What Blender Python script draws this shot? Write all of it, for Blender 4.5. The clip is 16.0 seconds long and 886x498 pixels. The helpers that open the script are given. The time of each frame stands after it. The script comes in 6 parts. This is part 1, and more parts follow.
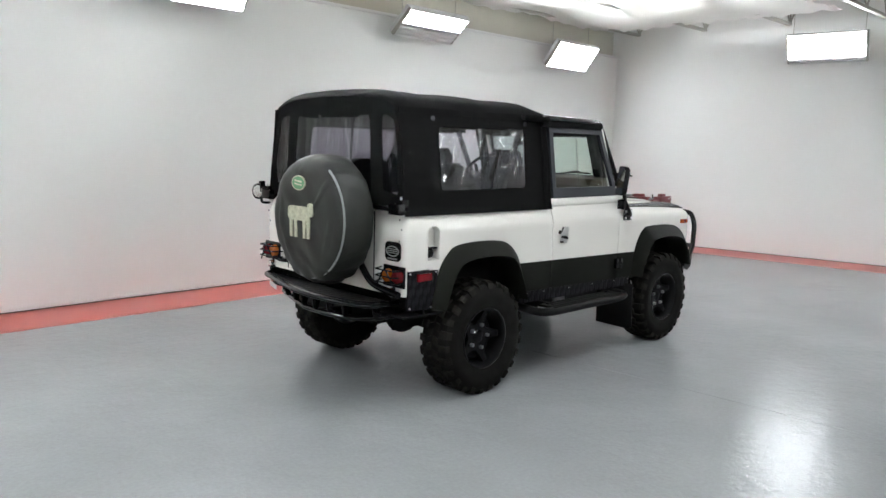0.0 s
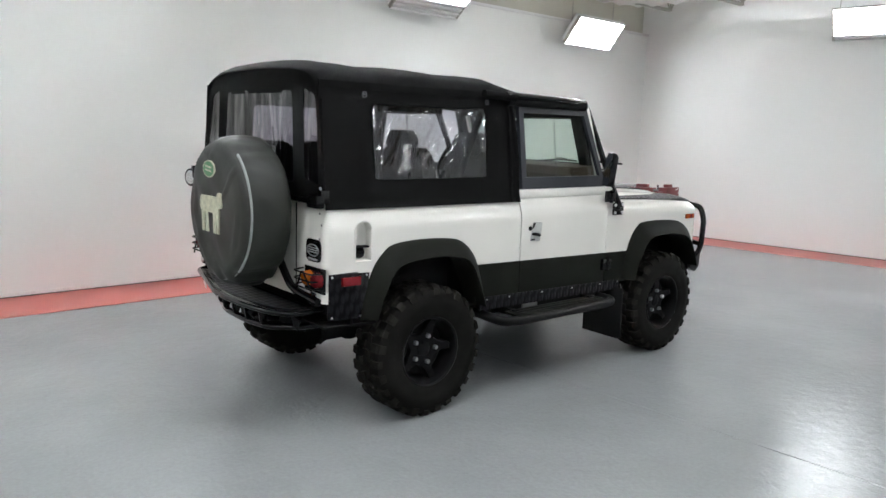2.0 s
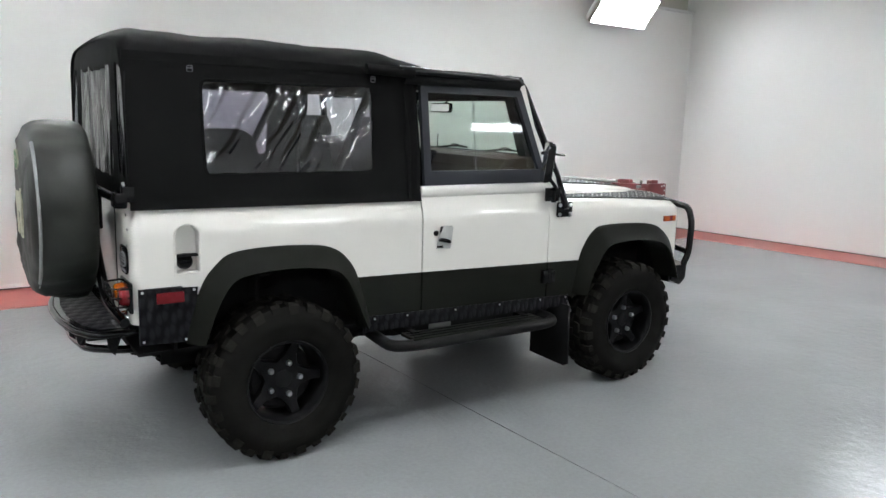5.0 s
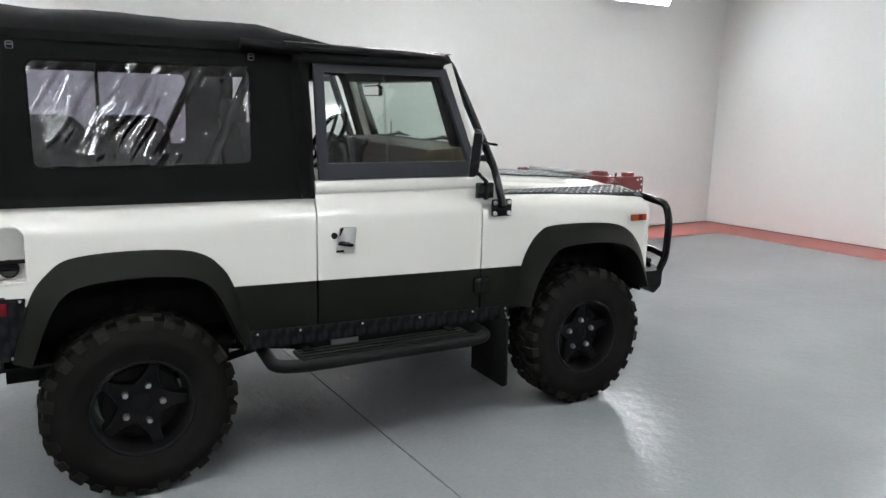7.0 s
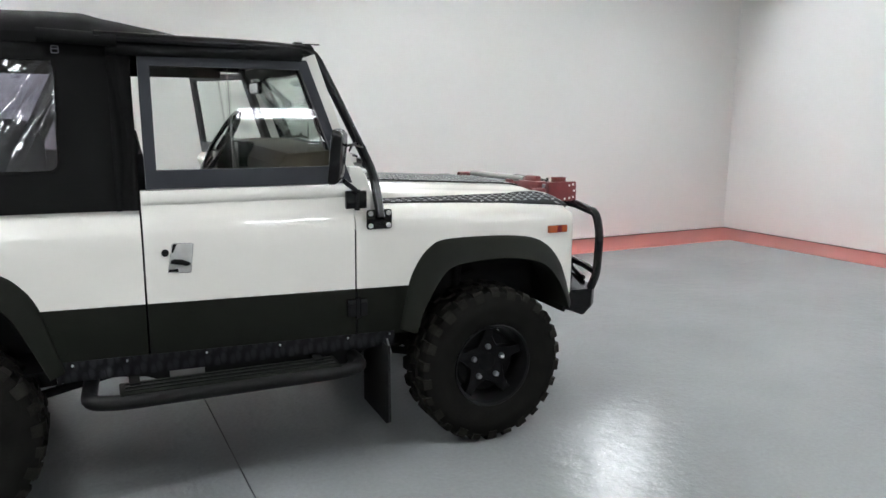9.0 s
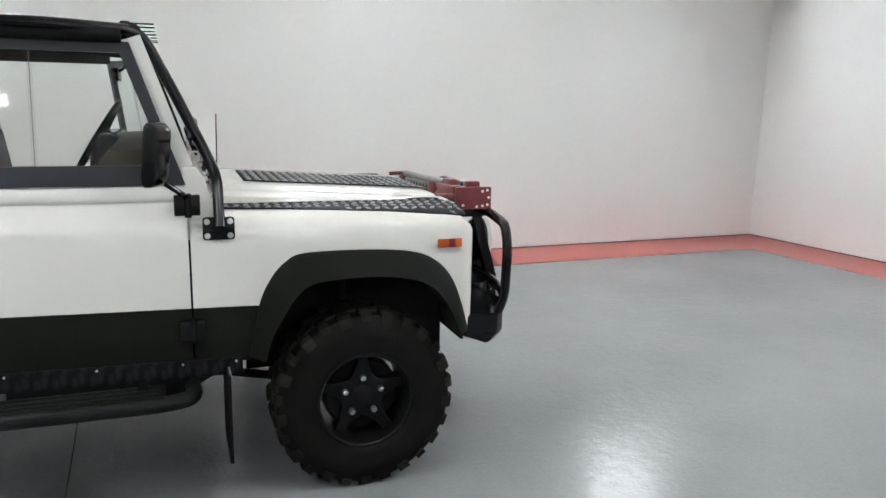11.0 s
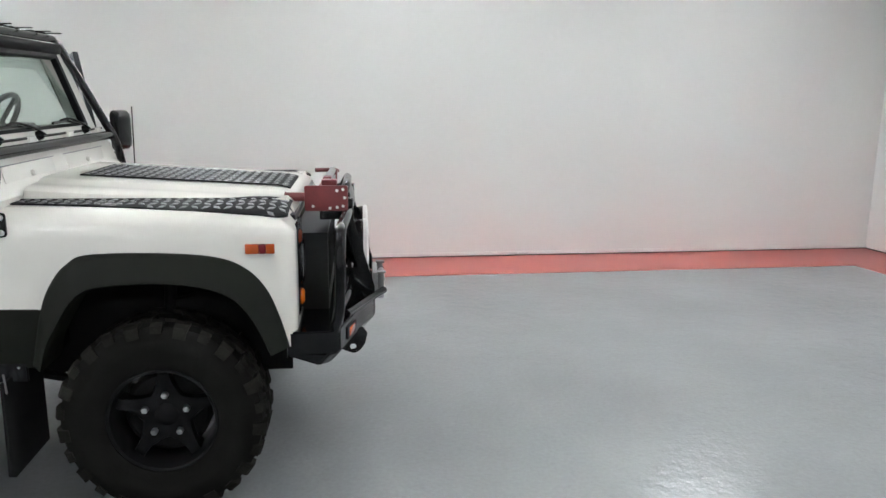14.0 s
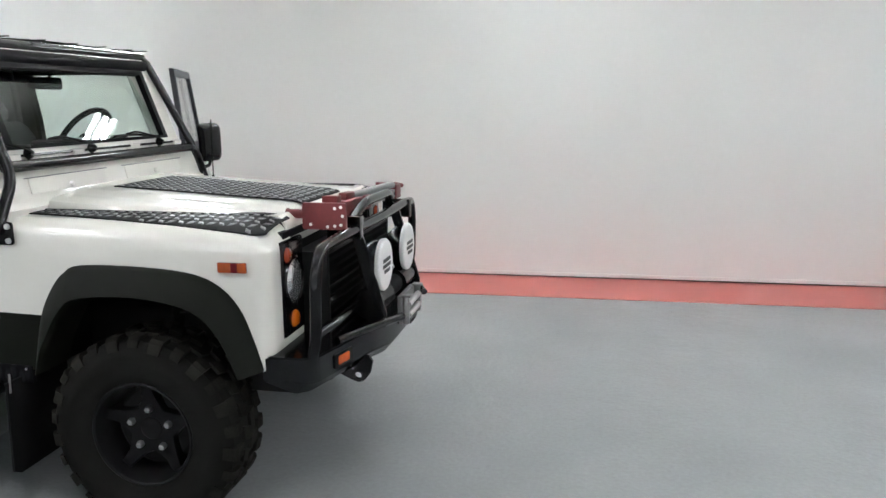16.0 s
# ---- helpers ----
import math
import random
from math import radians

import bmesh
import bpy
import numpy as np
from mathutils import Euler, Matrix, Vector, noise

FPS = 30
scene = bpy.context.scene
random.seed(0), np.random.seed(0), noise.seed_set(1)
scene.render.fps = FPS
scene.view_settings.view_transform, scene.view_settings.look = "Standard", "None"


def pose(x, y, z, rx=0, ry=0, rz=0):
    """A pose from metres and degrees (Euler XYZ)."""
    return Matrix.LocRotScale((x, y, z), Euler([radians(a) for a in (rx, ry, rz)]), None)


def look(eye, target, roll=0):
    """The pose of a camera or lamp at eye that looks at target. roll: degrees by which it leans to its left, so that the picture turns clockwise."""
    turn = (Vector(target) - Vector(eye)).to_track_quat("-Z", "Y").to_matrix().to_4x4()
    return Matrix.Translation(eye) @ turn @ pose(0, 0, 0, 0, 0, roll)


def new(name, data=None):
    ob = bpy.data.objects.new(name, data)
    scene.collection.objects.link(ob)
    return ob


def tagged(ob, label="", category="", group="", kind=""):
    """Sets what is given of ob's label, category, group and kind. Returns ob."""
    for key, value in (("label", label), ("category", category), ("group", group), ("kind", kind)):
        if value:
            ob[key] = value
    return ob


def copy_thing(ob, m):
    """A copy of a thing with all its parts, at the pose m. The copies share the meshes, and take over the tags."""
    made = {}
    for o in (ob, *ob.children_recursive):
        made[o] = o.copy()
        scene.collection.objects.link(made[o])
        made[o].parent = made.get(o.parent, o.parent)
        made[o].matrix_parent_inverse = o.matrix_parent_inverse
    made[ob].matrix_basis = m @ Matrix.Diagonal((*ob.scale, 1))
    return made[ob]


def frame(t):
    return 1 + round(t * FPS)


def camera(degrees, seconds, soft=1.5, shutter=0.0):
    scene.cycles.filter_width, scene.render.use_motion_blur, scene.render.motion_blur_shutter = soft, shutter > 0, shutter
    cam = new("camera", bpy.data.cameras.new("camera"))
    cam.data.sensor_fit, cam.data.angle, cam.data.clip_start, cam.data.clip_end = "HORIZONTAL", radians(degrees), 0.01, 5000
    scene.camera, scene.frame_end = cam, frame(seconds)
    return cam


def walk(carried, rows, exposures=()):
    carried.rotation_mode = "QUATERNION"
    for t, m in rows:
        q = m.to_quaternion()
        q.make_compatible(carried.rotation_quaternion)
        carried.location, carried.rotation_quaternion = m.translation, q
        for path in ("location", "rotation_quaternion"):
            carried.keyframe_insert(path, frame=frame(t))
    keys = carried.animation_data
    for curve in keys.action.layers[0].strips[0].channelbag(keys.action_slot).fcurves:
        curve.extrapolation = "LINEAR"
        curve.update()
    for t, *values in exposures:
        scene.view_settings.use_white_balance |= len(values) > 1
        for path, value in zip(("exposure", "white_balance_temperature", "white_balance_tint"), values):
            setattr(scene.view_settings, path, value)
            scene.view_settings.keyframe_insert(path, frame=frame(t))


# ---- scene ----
cam = camera(61.0, 16.0)
PATH = [
    (0, (-3.701, -4.163, 1.685), (-2.316, -2.745, 1.412), 1.5),
    (0.5, (-3.45, -4.171, 1.687), (-2.09, -2.732, 1.402), 1.6),
    (1, (-3.208, -4.121, 1.683), (-1.86, -2.673, 1.386), 1.7),
    (1.5, (-2.963, -4.074, 1.668), (-1.639, -2.606, 1.365), 1.6),
    (2, (-2.727, -4.073, 1.687), (-1.443, -2.573, 1.37), 1.9),
    (2.5, (-2.496, -4.069, 1.677), (-1.236, -2.548, 1.36), 2.1),
    (3, (-2.265, -4.013, 1.699), (-1.012, -2.489, 1.37), 2.1),
    (3.5, (-2.036, -4.021, 1.682), (-0.808, -2.475, 1.359), 1.8),
    (4, (-1.768, -4.089, 1.682), (-0.597, -2.501, 1.352), 1.7),
    (6.3, (-0.708, -4.046, 1.665), (0.296, -2.357, 1.293), 1.3),
    (6.5, (-0.584, -4.038, 1.667), (0.395, -2.336, 1.288), 1.2),
    (7, (-0.367, -3.984, 1.678), (0.591, -2.271, 1.296), 1.4),
    (7.5, (-0.158, -3.96, 1.683), (0.782, -2.234, 1.311), 1.3),
    (8, (0.138, -3.99, 1.679), (1.013, -2.229, 1.313), 1.0),
    (8.5, (0.394, -3.957, 1.678), (1.237, -2.183, 1.303), 0.9),
    (9, (0.634, -3.925, 1.66), (1.459, -2.142, 1.284), 0.6),
    (9.2, (0.688, -3.892, 1.664), (1.528, -2.117, 1.285), 0.8),
    (11.3, (1.782, -3.728, 1.67), (2.425, -1.877, 1.269), 1.2),
    (11.5, (1.876, -3.717, 1.668), (2.506, -1.862, 1.265), 1.1),
    (12, (2.154, -3.71, 1.654), (2.715, -1.833, 1.252), 0.8),
    (12.5, (2.367, -3.686, 1.643), (2.898, -1.8, 1.24), 0.9),
    (13, (2.598, -3.635, 1.639), (3.055, -1.731, 1.23), 0.7),
    (13.5, (2.843, -3.601, 1.628), (3.195, -1.675, 1.222), 0.6),
    (14, (3.12, -3.589, 1.632), (3.338, -1.643, 1.226), 0.5),
    (14.5, (3.361, -3.497, 1.625), (3.456, -1.541, 1.223), 0.2),
    (15, (3.569, -3.41, 1.643), (3.533, -1.45, 1.245), 0.4),
    (15.5, (3.808, -3.315, 1.64), (3.597, -1.365, 1.249), -0.2),
    (16, (4.003, -3.217, 1.635), (3.627, -1.29, 1.252), -0.3),
]
walk(cam, [(t, look(eye, target, roll)) for t, eye, target, roll in PATH])

# ---- world and light ----
world = bpy.data.worlds.new("world")
world.use_nodes = True
scene.world = world
world.node_tree.nodes["Background"].inputs[0].default_value = (0.8, 0.85, 0.9, 1)
world.node_tree.nodes["Background"].inputs[1].default_value = 0.05
LAMP = 56.0           # emission of the tubes along the long walls and the end wall
FILL = 36.0           # emission of the unseen tubes added under the roof deck beside the car
SHEET = 275.0         # emission of the unseen tubes added above the hung sheets


# ---- materials ----
def mat(name, color, rough=0.5, metal=0.0, vary=0.08, scale=6.0, bump=0.0, bscale=60.0, coat=0.0, spec=0.5, rvary=0.0, croug=0.05):
    """Principled surface with two scales of colour variation, roughness variation and fine relief."""
    m = bpy.data.materials.new(name)
    m.use_nodes = True
    nt = m.node_tree
    p = nt.nodes["Principled BSDF"]
    p.inputs["Roughness"].default_value = rough
    p.inputs["Metallic"].default_value = metal
    p.inputs["Coat Weight"].default_value = coat
    p.inputs["Coat Roughness"].default_value = croug
    p.inputs["Specular IOR Level"].default_value = spec
    tc = nt.nodes.new("ShaderNodeTexCoord")
    big = nt.nodes.new("ShaderNodeTexNoise")
    big.inputs["Scale"].default_value = scale
    big.inputs["Detail"].default_value = 6
    fine = nt.nodes.new("ShaderNodeTexNoise")
    fine.inputs["Scale"].default_value = bscale
    fine.inputs["Detail"].default_value = 4
    nt.links.new(tc.outputs["Object"], big.inputs["Vector"])
    nt.links.new(tc.outputs["Object"], fine.inputs["Vector"])
    add = nt.nodes.new("ShaderNodeMath")
    add.operation = "MULTIPLY_ADD"
    add.inputs[1].default_value = 0.4
    nt.links.new(fine.outputs["Fac"], add.inputs[0])
    nt.links.new(big.outputs["Fac"], add.inputs[2])
    ramp = nt.nodes.new("ShaderNodeMapRange")
    ramp.inputs["From Min"].default_value = 0.4
    ramp.inputs["From Max"].default_value = 1.0
    ramp.inputs["To Min"].default_value = 1 - vary
    ramp.inputs["To Max"].default_value = 1 + vary
    nt.links.new(add.outputs[0], ramp.inputs["Value"])
    mix = nt.nodes.new("ShaderNodeVectorMath")
    mix.operation = "SCALE"
    mix.inputs[0].default_value = color[:3]
    nt.links.new(ramp.outputs[0], mix.inputs["Scale"])
    nt.links.new(mix.outputs[0], p.inputs["Base Color"])
    if rvary:
        rr = nt.nodes.new("ShaderNodeMapRange")
        rr.inputs["From Min"].default_value = 0.3
        rr.inputs["From Max"].default_value = 0.7
        rr.inputs["To Min"].default_value = rough - rvary
        rr.inputs["To Max"].default_value = rough + rvary
        nt.links.new(big.outputs["Fac"], rr.inputs["Value"])
        nt.links.new(rr.outputs[0], p.inputs["Roughness"])
    if bump:
        b = nt.nodes.new("ShaderNodeBump")
        b.inputs["Strength"].default_value = bump
        b.inputs["Distance"].default_value = 0.002
        nt.links.new(fine.outputs["Fac"], b.inputs["Height"])
        nt.links.new(b.outputs[0], p.inputs["Normal"])
    return m


def clear(name, tint, gloss=0.06, bump=0.0, bscale=14.0, stretch=(1, 1, 1), base=0.05, lean=0.0):
    """A clear sheet: sees straight through, and mirrors by its Fresnel reflection."""
    m = bpy.data.materials.new(name)
    m.use_nodes = True
    nt = m.node_tree
    nt.nodes.clear()
    out = nt.nodes.new("ShaderNodeOutputMaterial")
    tr = nt.nodes.new("ShaderNodeBsdfTransparent")
    tr.inputs[0].default_value = (*tint, 1)
    gl = nt.nodes.new("ShaderNodeBsdfGlossy")
    gl.inputs["Roughness"].default_value = gloss
    fr = nt.nodes.new("ShaderNodeLayerWeight")
    fr.inputs["Blend"].default_value = 0.5
    mx = nt.nodes.new("ShaderNodeMixShader")
    pw = nt.nodes.new("ShaderNodeMath")
    pw.operation = "POWER"
    pw.inputs[1].default_value = 4.0
    fac = nt.nodes.new("ShaderNodeMath")
    fac.operation = "MULTIPLY_ADD"
    fac.inputs[1].default_value = 0.75
    fac.inputs[2].default_value = base
    fac.use_clamp = True
    nt.links.new(fr.outputs["Facing"], pw.inputs[0])
    nt.links.new(pw.outputs[0], fac.inputs[0])
    nt.links.new(fac.outputs[0], mx.inputs[0])
    nt.links.new(tr.outputs[0], mx.inputs[1])
    nt.links.new(gl.outputs[0], mx.inputs[2])
    nt.links.new(mx.outputs[0], out.inputs[0])
    if bump:
        tc = nt.nodes.new("ShaderNodeTexCoord")
        mp = nt.nodes.new("ShaderNodeMapping")
        mp.inputs["Rotation"].default_value = (0, lean, 0)
        mp2 = nt.nodes.new("ShaderNodeMapping")
        mp2.inputs["Scale"].default_value = stretch
        nt.links.new(mp.outputs[0], mp2.inputs[0])
        no = nt.nodes.new("ShaderNodeTexNoise")
        no.inputs["Scale"].default_value = bscale
        no.inputs["Detail"].default_value = 1
        no.inputs["Distortion"].default_value = 0.6
        b = nt.nodes.new("ShaderNodeBump")
        b.inputs["Strength"].default_value = bump
        b.inputs["Distance"].default_value = 0.19
        nt.links.new(tc.outputs["Object"], mp.inputs[0])
        nt.links.new(mp2.outputs[0], no.inputs["Vector"])
        nt.links.new(no.outputs["Fac"], b.inputs["Height"])
        nt.links.new(b.outputs[0], gl.inputs["Normal"])
        nt.links.new(b.outputs[0], fr.inputs["Normal"])
    return m


def glow(name, color, strength):
    m = bpy.data.materials.new(name)
    m.use_nodes = True
    p = m.node_tree.nodes["Principled BSDF"]
    p.inputs["Base Color"].default_value = (0.8, 0.8, 0.8, 1)
    p.inputs["Emission Color"].default_value = (*color, 1)
    p.inputs["Emission Strength"].default_value = strength
    return m


def diamond(name, base, raised, rough=0.42, cell=0.055, spec=0.45):
    """Black chequer plate: raised lozenges in alternating directions, as relief, the glint of their crests put into a
    paler colour.
    """
    m = bpy.data.materials.new(name)
    m.use_nodes = True
    nt = m.node_tree
    p = nt.nodes["Principled BSDF"]
    p.inputs["Roughness"].default_value = rough
    p.inputs["Metallic"].default_value = 0.0
    p.inputs["Specular IOR Level"].default_value = spec
    tc = nt.nodes.new("ShaderNodeTexCoord")
    fields = []
    for turn, shift in ((45, 0.0), (-45, 0.5)):
        mp = nt.nodes.new("ShaderNodeMapping")
        mp.inputs["Rotation"].default_value = (0, 0, radians(turn))
        mp.inputs["Location"].default_value = (shift, shift * 0.5, 0)
        mp.inputs["Scale"].default_value = (1 / cell, 0.5 / cell, 1)
        nt.links.new(tc.outputs["UV"], mp.inputs[0])
        vo = nt.nodes.new("ShaderNodeTexVoronoi")
        vo.inputs["Scale"].default_value = 1.0
        vo.inputs["Randomness"].default_value = 0.0
        nt.links.new(mp.outputs[0], vo.inputs["Vector"])
        r = nt.nodes.new("ShaderNodeMapRange")
        r.inputs["From Min"].default_value = 0.38
        r.inputs["From Max"].default_value = 0.18
        nt.links.new(vo.outputs["Distance"], r.inputs["Value"])
        fields.append(r)
    mx = nt.nodes.new("ShaderNodeMath")
    mx.operation = "MAXIMUM"
    nt.links.new(fields[0].outputs[0], mx.inputs[0])
    nt.links.new(fields[1].outputs[0], mx.inputs[1])
    col = nt.nodes.new("ShaderNodeMix")
    col.data_type = "RGBA"
    col.inputs["A"].default_value = (*base, 1)
    col.inputs["B"].default_value = (*raised, 1)
    nt.links.new(mx.outputs[0], col.inputs["Factor"])
    nt.links.new(col.outputs["Result"], p.inputs["Base Color"])
    b = nt.nodes.new("ShaderNodeBump")
    b.inputs["Strength"].default_value = 0.8
    b.inputs["Distance"].default_value = 0.003
    nt.links.new(mx.outputs[0], b.inputs["Height"])
    nt.links.new(b.outputs[0], p.inputs["Normal"])
    return m


def floor_paint():
    """Grey-blue epoxy: cloudy, lightly scuffed, uneven gloss and a faint long-wave ripple."""
    m = mat("epoxy_floor", (0.232, 0.243, 0.246), 0.15, vary=0.16, scale=0.7, bump=0.05, bscale=45, rvary=0.04, spec=0.115)
    nt = m.node_tree
    p = nt.nodes["Principled BSDF"]
    tc = nt.nodes.new("ShaderNodeTexCoord")
    last = None
    for scale, detail, strength, dist in ((3.5, 3, 0.25, 0.014), (12, 4, 0.40, 0.010), (45, 3, 0.55, 0.0032)):
        n = nt.nodes.new("ShaderNodeTexNoise")
        n.inputs["Scale"].default_value = scale
        n.inputs["Detail"].default_value = detail
        nt.links.new(tc.outputs["Object"], n.inputs["Vector"])
        b = nt.nodes.new("ShaderNodeBump")
        b.inputs["Strength"].default_value = strength
        b.inputs["Distance"].default_value = dist
        nt.links.new(n.outputs["Fac"], b.inputs["Height"])
        if last:
            nt.links.new(last.outputs[0], b.inputs["Normal"])
        last = b
    nt.links.new(last.outputs[0], p.inputs["Normal"])
    return m


M_WALL = mat("white_wall_paint", (0.85, 0.86, 0.845), 0.55, vary=0.025, scale=0.5, bump=0.12, bscale=35)
M_FLOOR = floor_paint()
M_RED = mat("red_floor_paint", (0.36, 0.085, 0.072), 0.38, vary=0.10, scale=1.5, bump=0.05, bscale=40)
M_DARK = mat("dark_gap", (0.02, 0.02, 0.02), 0.9)
M_DECK = mat("ceiling_deck", (0.55, 0.53, 0.46), 0.7, vary=0.08, scale=1.2)
M_STEEL = mat("joist_steel", (0.42, 0.41, 0.37), 0.5, 0.2, vary=0.1, scale=4)
M_SHEET = mat("white_fabric", (0.80, 0.79, 0.77), 0.85, vary=0.05, scale=2, bump=0.2, bscale=120)
nt = M_SHEET.node_tree      # thin cloth: half of the light that falls on it comes through
mixs = nt.nodes.new("ShaderNodeMixShader")
trl = nt.nodes.new("ShaderNodeBsdfTranslucent")
trl.inputs[0].default_value = (0.82, 0.82, 0.80, 1)
nt.links.new(nt.nodes["Principled BSDF"].outputs[0], mixs.inputs[1])
nt.links.new(trl.outputs[0], mixs.inputs[2])
nt.links.new(mixs.outputs[0], nt.nodes["Material Output"].inputs[0])
M_TUBE = glow("fluorescent_tube", (0.94, 0.98, 1.03), LAMP)
M_TUBEFILL = glow("fill_fluorescent_tube", (0.95, 0.985, 1.03), FILL)
M_TUBESHEET = glow("sheet_fluorescent_tube", (0.95, 0.985, 1.03), SHEET)
M_LAMPBODY = mat("white_lamp_enamel", (0.75, 0.75, 0.75), 0.35, vary=0.03)
M_WHITE = mat("white_car_paint", (0.76, 0.742, 0.690), 0.45, vary=0.02, scale=2.5, coat=0.9, bump=0.0, spec=0.2, croug=0.025)
M_DKPLASTIC = mat("satin_dark_green_plastic", (0.00736, 0.008, 0.00608), 0.58, vary=0.18, scale=5, bump=0.25, bscale=260, spec=0.08)
M_BLACK = mat("black_powder_coat", (0.0036, 0.0036, 0.0040), 0.15, vary=0.15, scale=8, bump=0.02, bscale=160, spec=0.28)
M_BLACKMATT = mat("black_underbody", (0.0105, 0.0105, 0.0107), 0.75, vary=0.2, scale=6, spec=0.06)
M_FRAME = mat("charcoal_window_frame", (0.0208, 0.02272, 0.028), 0.42, vary=0.08, scale=6, bump=0.05, bscale=200, spec=0.25)
M_CANVAS = mat("black_canvas", (0.0048, 0.0048, 0.0047), 0.85, vary=0.25, scale=3.5, bump=0.5, bscale=420, spec=0.08)
M_COVER = mat("black_vinyl_cover", (0.0165, 0.0175, 0.0145), 0.50, vary=0.2, scale=5, bump=0.25, bscale=130, spec=0.3)
M_RUBBER = mat("tyre_rubber", (0.0092, 0.0089, 0.0080), 0.75, vary=0.3, scale=9, bump=0.3, bscale=160, spec=0.04)
M_TREAD = mat("dusty_tread_rubber", (0.0155, 0.0148, 0.0128), 0.85, vary=0.6, scale=14, bump=0.3, bscale=160, spec=0.04)
M_SEAL = mat("matt_rubber_seal", (0.00672, 0.00672, 0.0072), 0.6, vary=0.15, scale=8, spec=0.08)
M_RIM = mat("black_alloy", (0.0062, 0.0062, 0.0066), 0.30, vary=0.12, scale=10, spec=0.11)
M_CHROME = mat("bright_steel", (0.62, 0.62, 0.62), 0.28, 1.0, vary=0.06, scale=20)
M_GREY = mat("grey_steel", (0.22, 0.22, 0.22), 0.35, 0.7, vary=0.15, scale=12)
M_JACK = mat("red_jack_paint", (0.125, 0.014, 0.016), 0.42, vary=0.25, scale=14, bump=0.2, bscale=90)
M_AMBER = mat("amber_lens", (0.42, 0.095, 0.005), 0.15, vary=0.1, scale=40, bump=0.4, bscale=300, coat=0.6)
M_ORANGE = mat("orange_marker_lens", (0.36, 0.060, 0.010), 0.18, vary=0.1, scale=40, bump=0.3, bscale=300, coat=0.6)
M_REDLENS = mat("red_lens", (0.13, 0.006, 0.009), 0.25, vary=0.1, scale=40, bump=0.4, bscale=300, coat=0.1, spec=0.3)
M_LENS = mat("clear_lamp_glass", (0.72, 0.74, 0.74), 0.12, 0.85, vary=0.35, scale=60, bump=0.8, bscale=70, coat=1.0)
M_LAMPCOVER = mat("white_lamp_cover", (0.74, 0.74, 0.73), 0.4, vary=0.03)
M_PRINT = mat("dark_print", (0.03, 0.03, 0.03), 0.6)
M_CREAM = mat("cream_print", (0.46, 0.46, 0.34), 0.6, vary=0.35, scale=28)
M_GREEN = mat("green_print", (0.10, 0.25, 0.12), 0.6, vary=0.1, scale=30)
M_SEAT = mat("black_seat_vinyl", (0.0055, 0.0055, 0.0070), 0.5, vary=0.15, scale=8, bump=0.3, bscale=150, spec=0.12)
M_TRIM = mat("brown_dash_trim", (0.048, 0.0384, 0.0256), 0.65, vary=0.12, scale=6, bump=0.2, bscale=120, spec=0.15)
M_PIPING = mat("grey_piping", (0.22, 0.23, 0.23), 0.45, vary=0.15, scale=20)
M_SILVER = mat("galvanised_strip", (0.52, 0.52, 0.50), 0.38, 0.5, vary=0.1, scale=15)
M_CHEQ = mat("black_chequer_plate", (0.007, 0.007, 0.008), 0.6, vary=0.25, scale=9, bump=0.05, bscale=120, spec=0.04)
# pale base colour stands in for the wall reflected on black crests
M_LOZENGE = mat("lozenge_crest_reflection", (0.115, 0.117, 0.123), 0.30, vary=0.35, scale=30, bump=0.05, bscale=120, spec=0.5)
M_CHEQD = diamond("dark_chequer_plate", (0.005, 0.005, 0.006), (0.014, 0.014, 0.016), 0.38, 0.045, 0.08)
M_SATIN = mat("worn_satin_black", (0.0085, 0.0085, 0.0085), 0.5, vary=0.3, scale=12, bump=0.1, bscale=150, spec=0.14)
M_DIM = mat("dark_red_amber_lens", (0.17, 0.026, 0.010), 0.2, vary=0.2, scale=40, bump=0.3, bscale=300, coat=0.5)
M_MESH = mat("grille_mesh", (0.0028, 0.0028, 0.0028), 0.75, spec=0.05)
M_VINYL = clear("clear_vinyl_window", (0.52, 0.505, 0.57), 0.06, bump=0.03, bscale=1.7, stretch=(3.4, 1.0, 2.0), base=0.10, lean=-0.5)
M_VINYLREAR = clear("smoky_vinyl_window", (0.42, 0.40, 0.44), 0.10, bump=0.2, bscale=4.0, stretch=(1.0, 2.2, 0.5), base=0.06)
M_BUCKLE = mat("dull_grey_buckle", (0.10, 0.10, 0.11), 0.45, 0.5, vary=0.15, scale=40)
M_DOORGLASS = clear("door_glass", (0.95, 0.965, 0.955), 0.01, base=0.022)
M_GLASS = clear("window_glass", (0.84, 0.91, 0.875), 0.01, base=0.022)
M_MIRROR = mat("mirror_glass", (0.8, 0.8, 0.8), 0.03, 1.0, vary=0.0)


# ---- mesh helpers ----
def finish(bm, angle=32):
    bmesh.ops.remove_doubles(bm, verts=bm.verts, dist=1e-5)
    bmesh.ops.recalc_face_normals(bm, faces=bm.faces)
    lim = radians(angle)
    for f in bm.faces:
        f.smooth = True
    for e in bm.edges:
        if len(e.link_faces) == 2:
            e.smooth = e.calc_face_angle(0) < lim
        else:
            e.smooth = False


def part(name, bm, material, parent=None, label="", angle=32):
    """Links a bmesh as one mesh object under a thing or a part."""
    finish(bm, angle)
    me = bpy.data.meshes.new(name)
    bm.to_mesh(me)
    bm.free()
    me.materials.append(material)
    ob = new(name, me)
    if parent is not None:
        ob.parent = parent
    if label:
        ob["label"] = label
    return ob


def thing(name, at, label, category, group="", kind=""):
    e = new(name)
    e.empty_display_size = 0.1
    e.matrix_basis = at
    return tagged(e, label, category, group, kind)


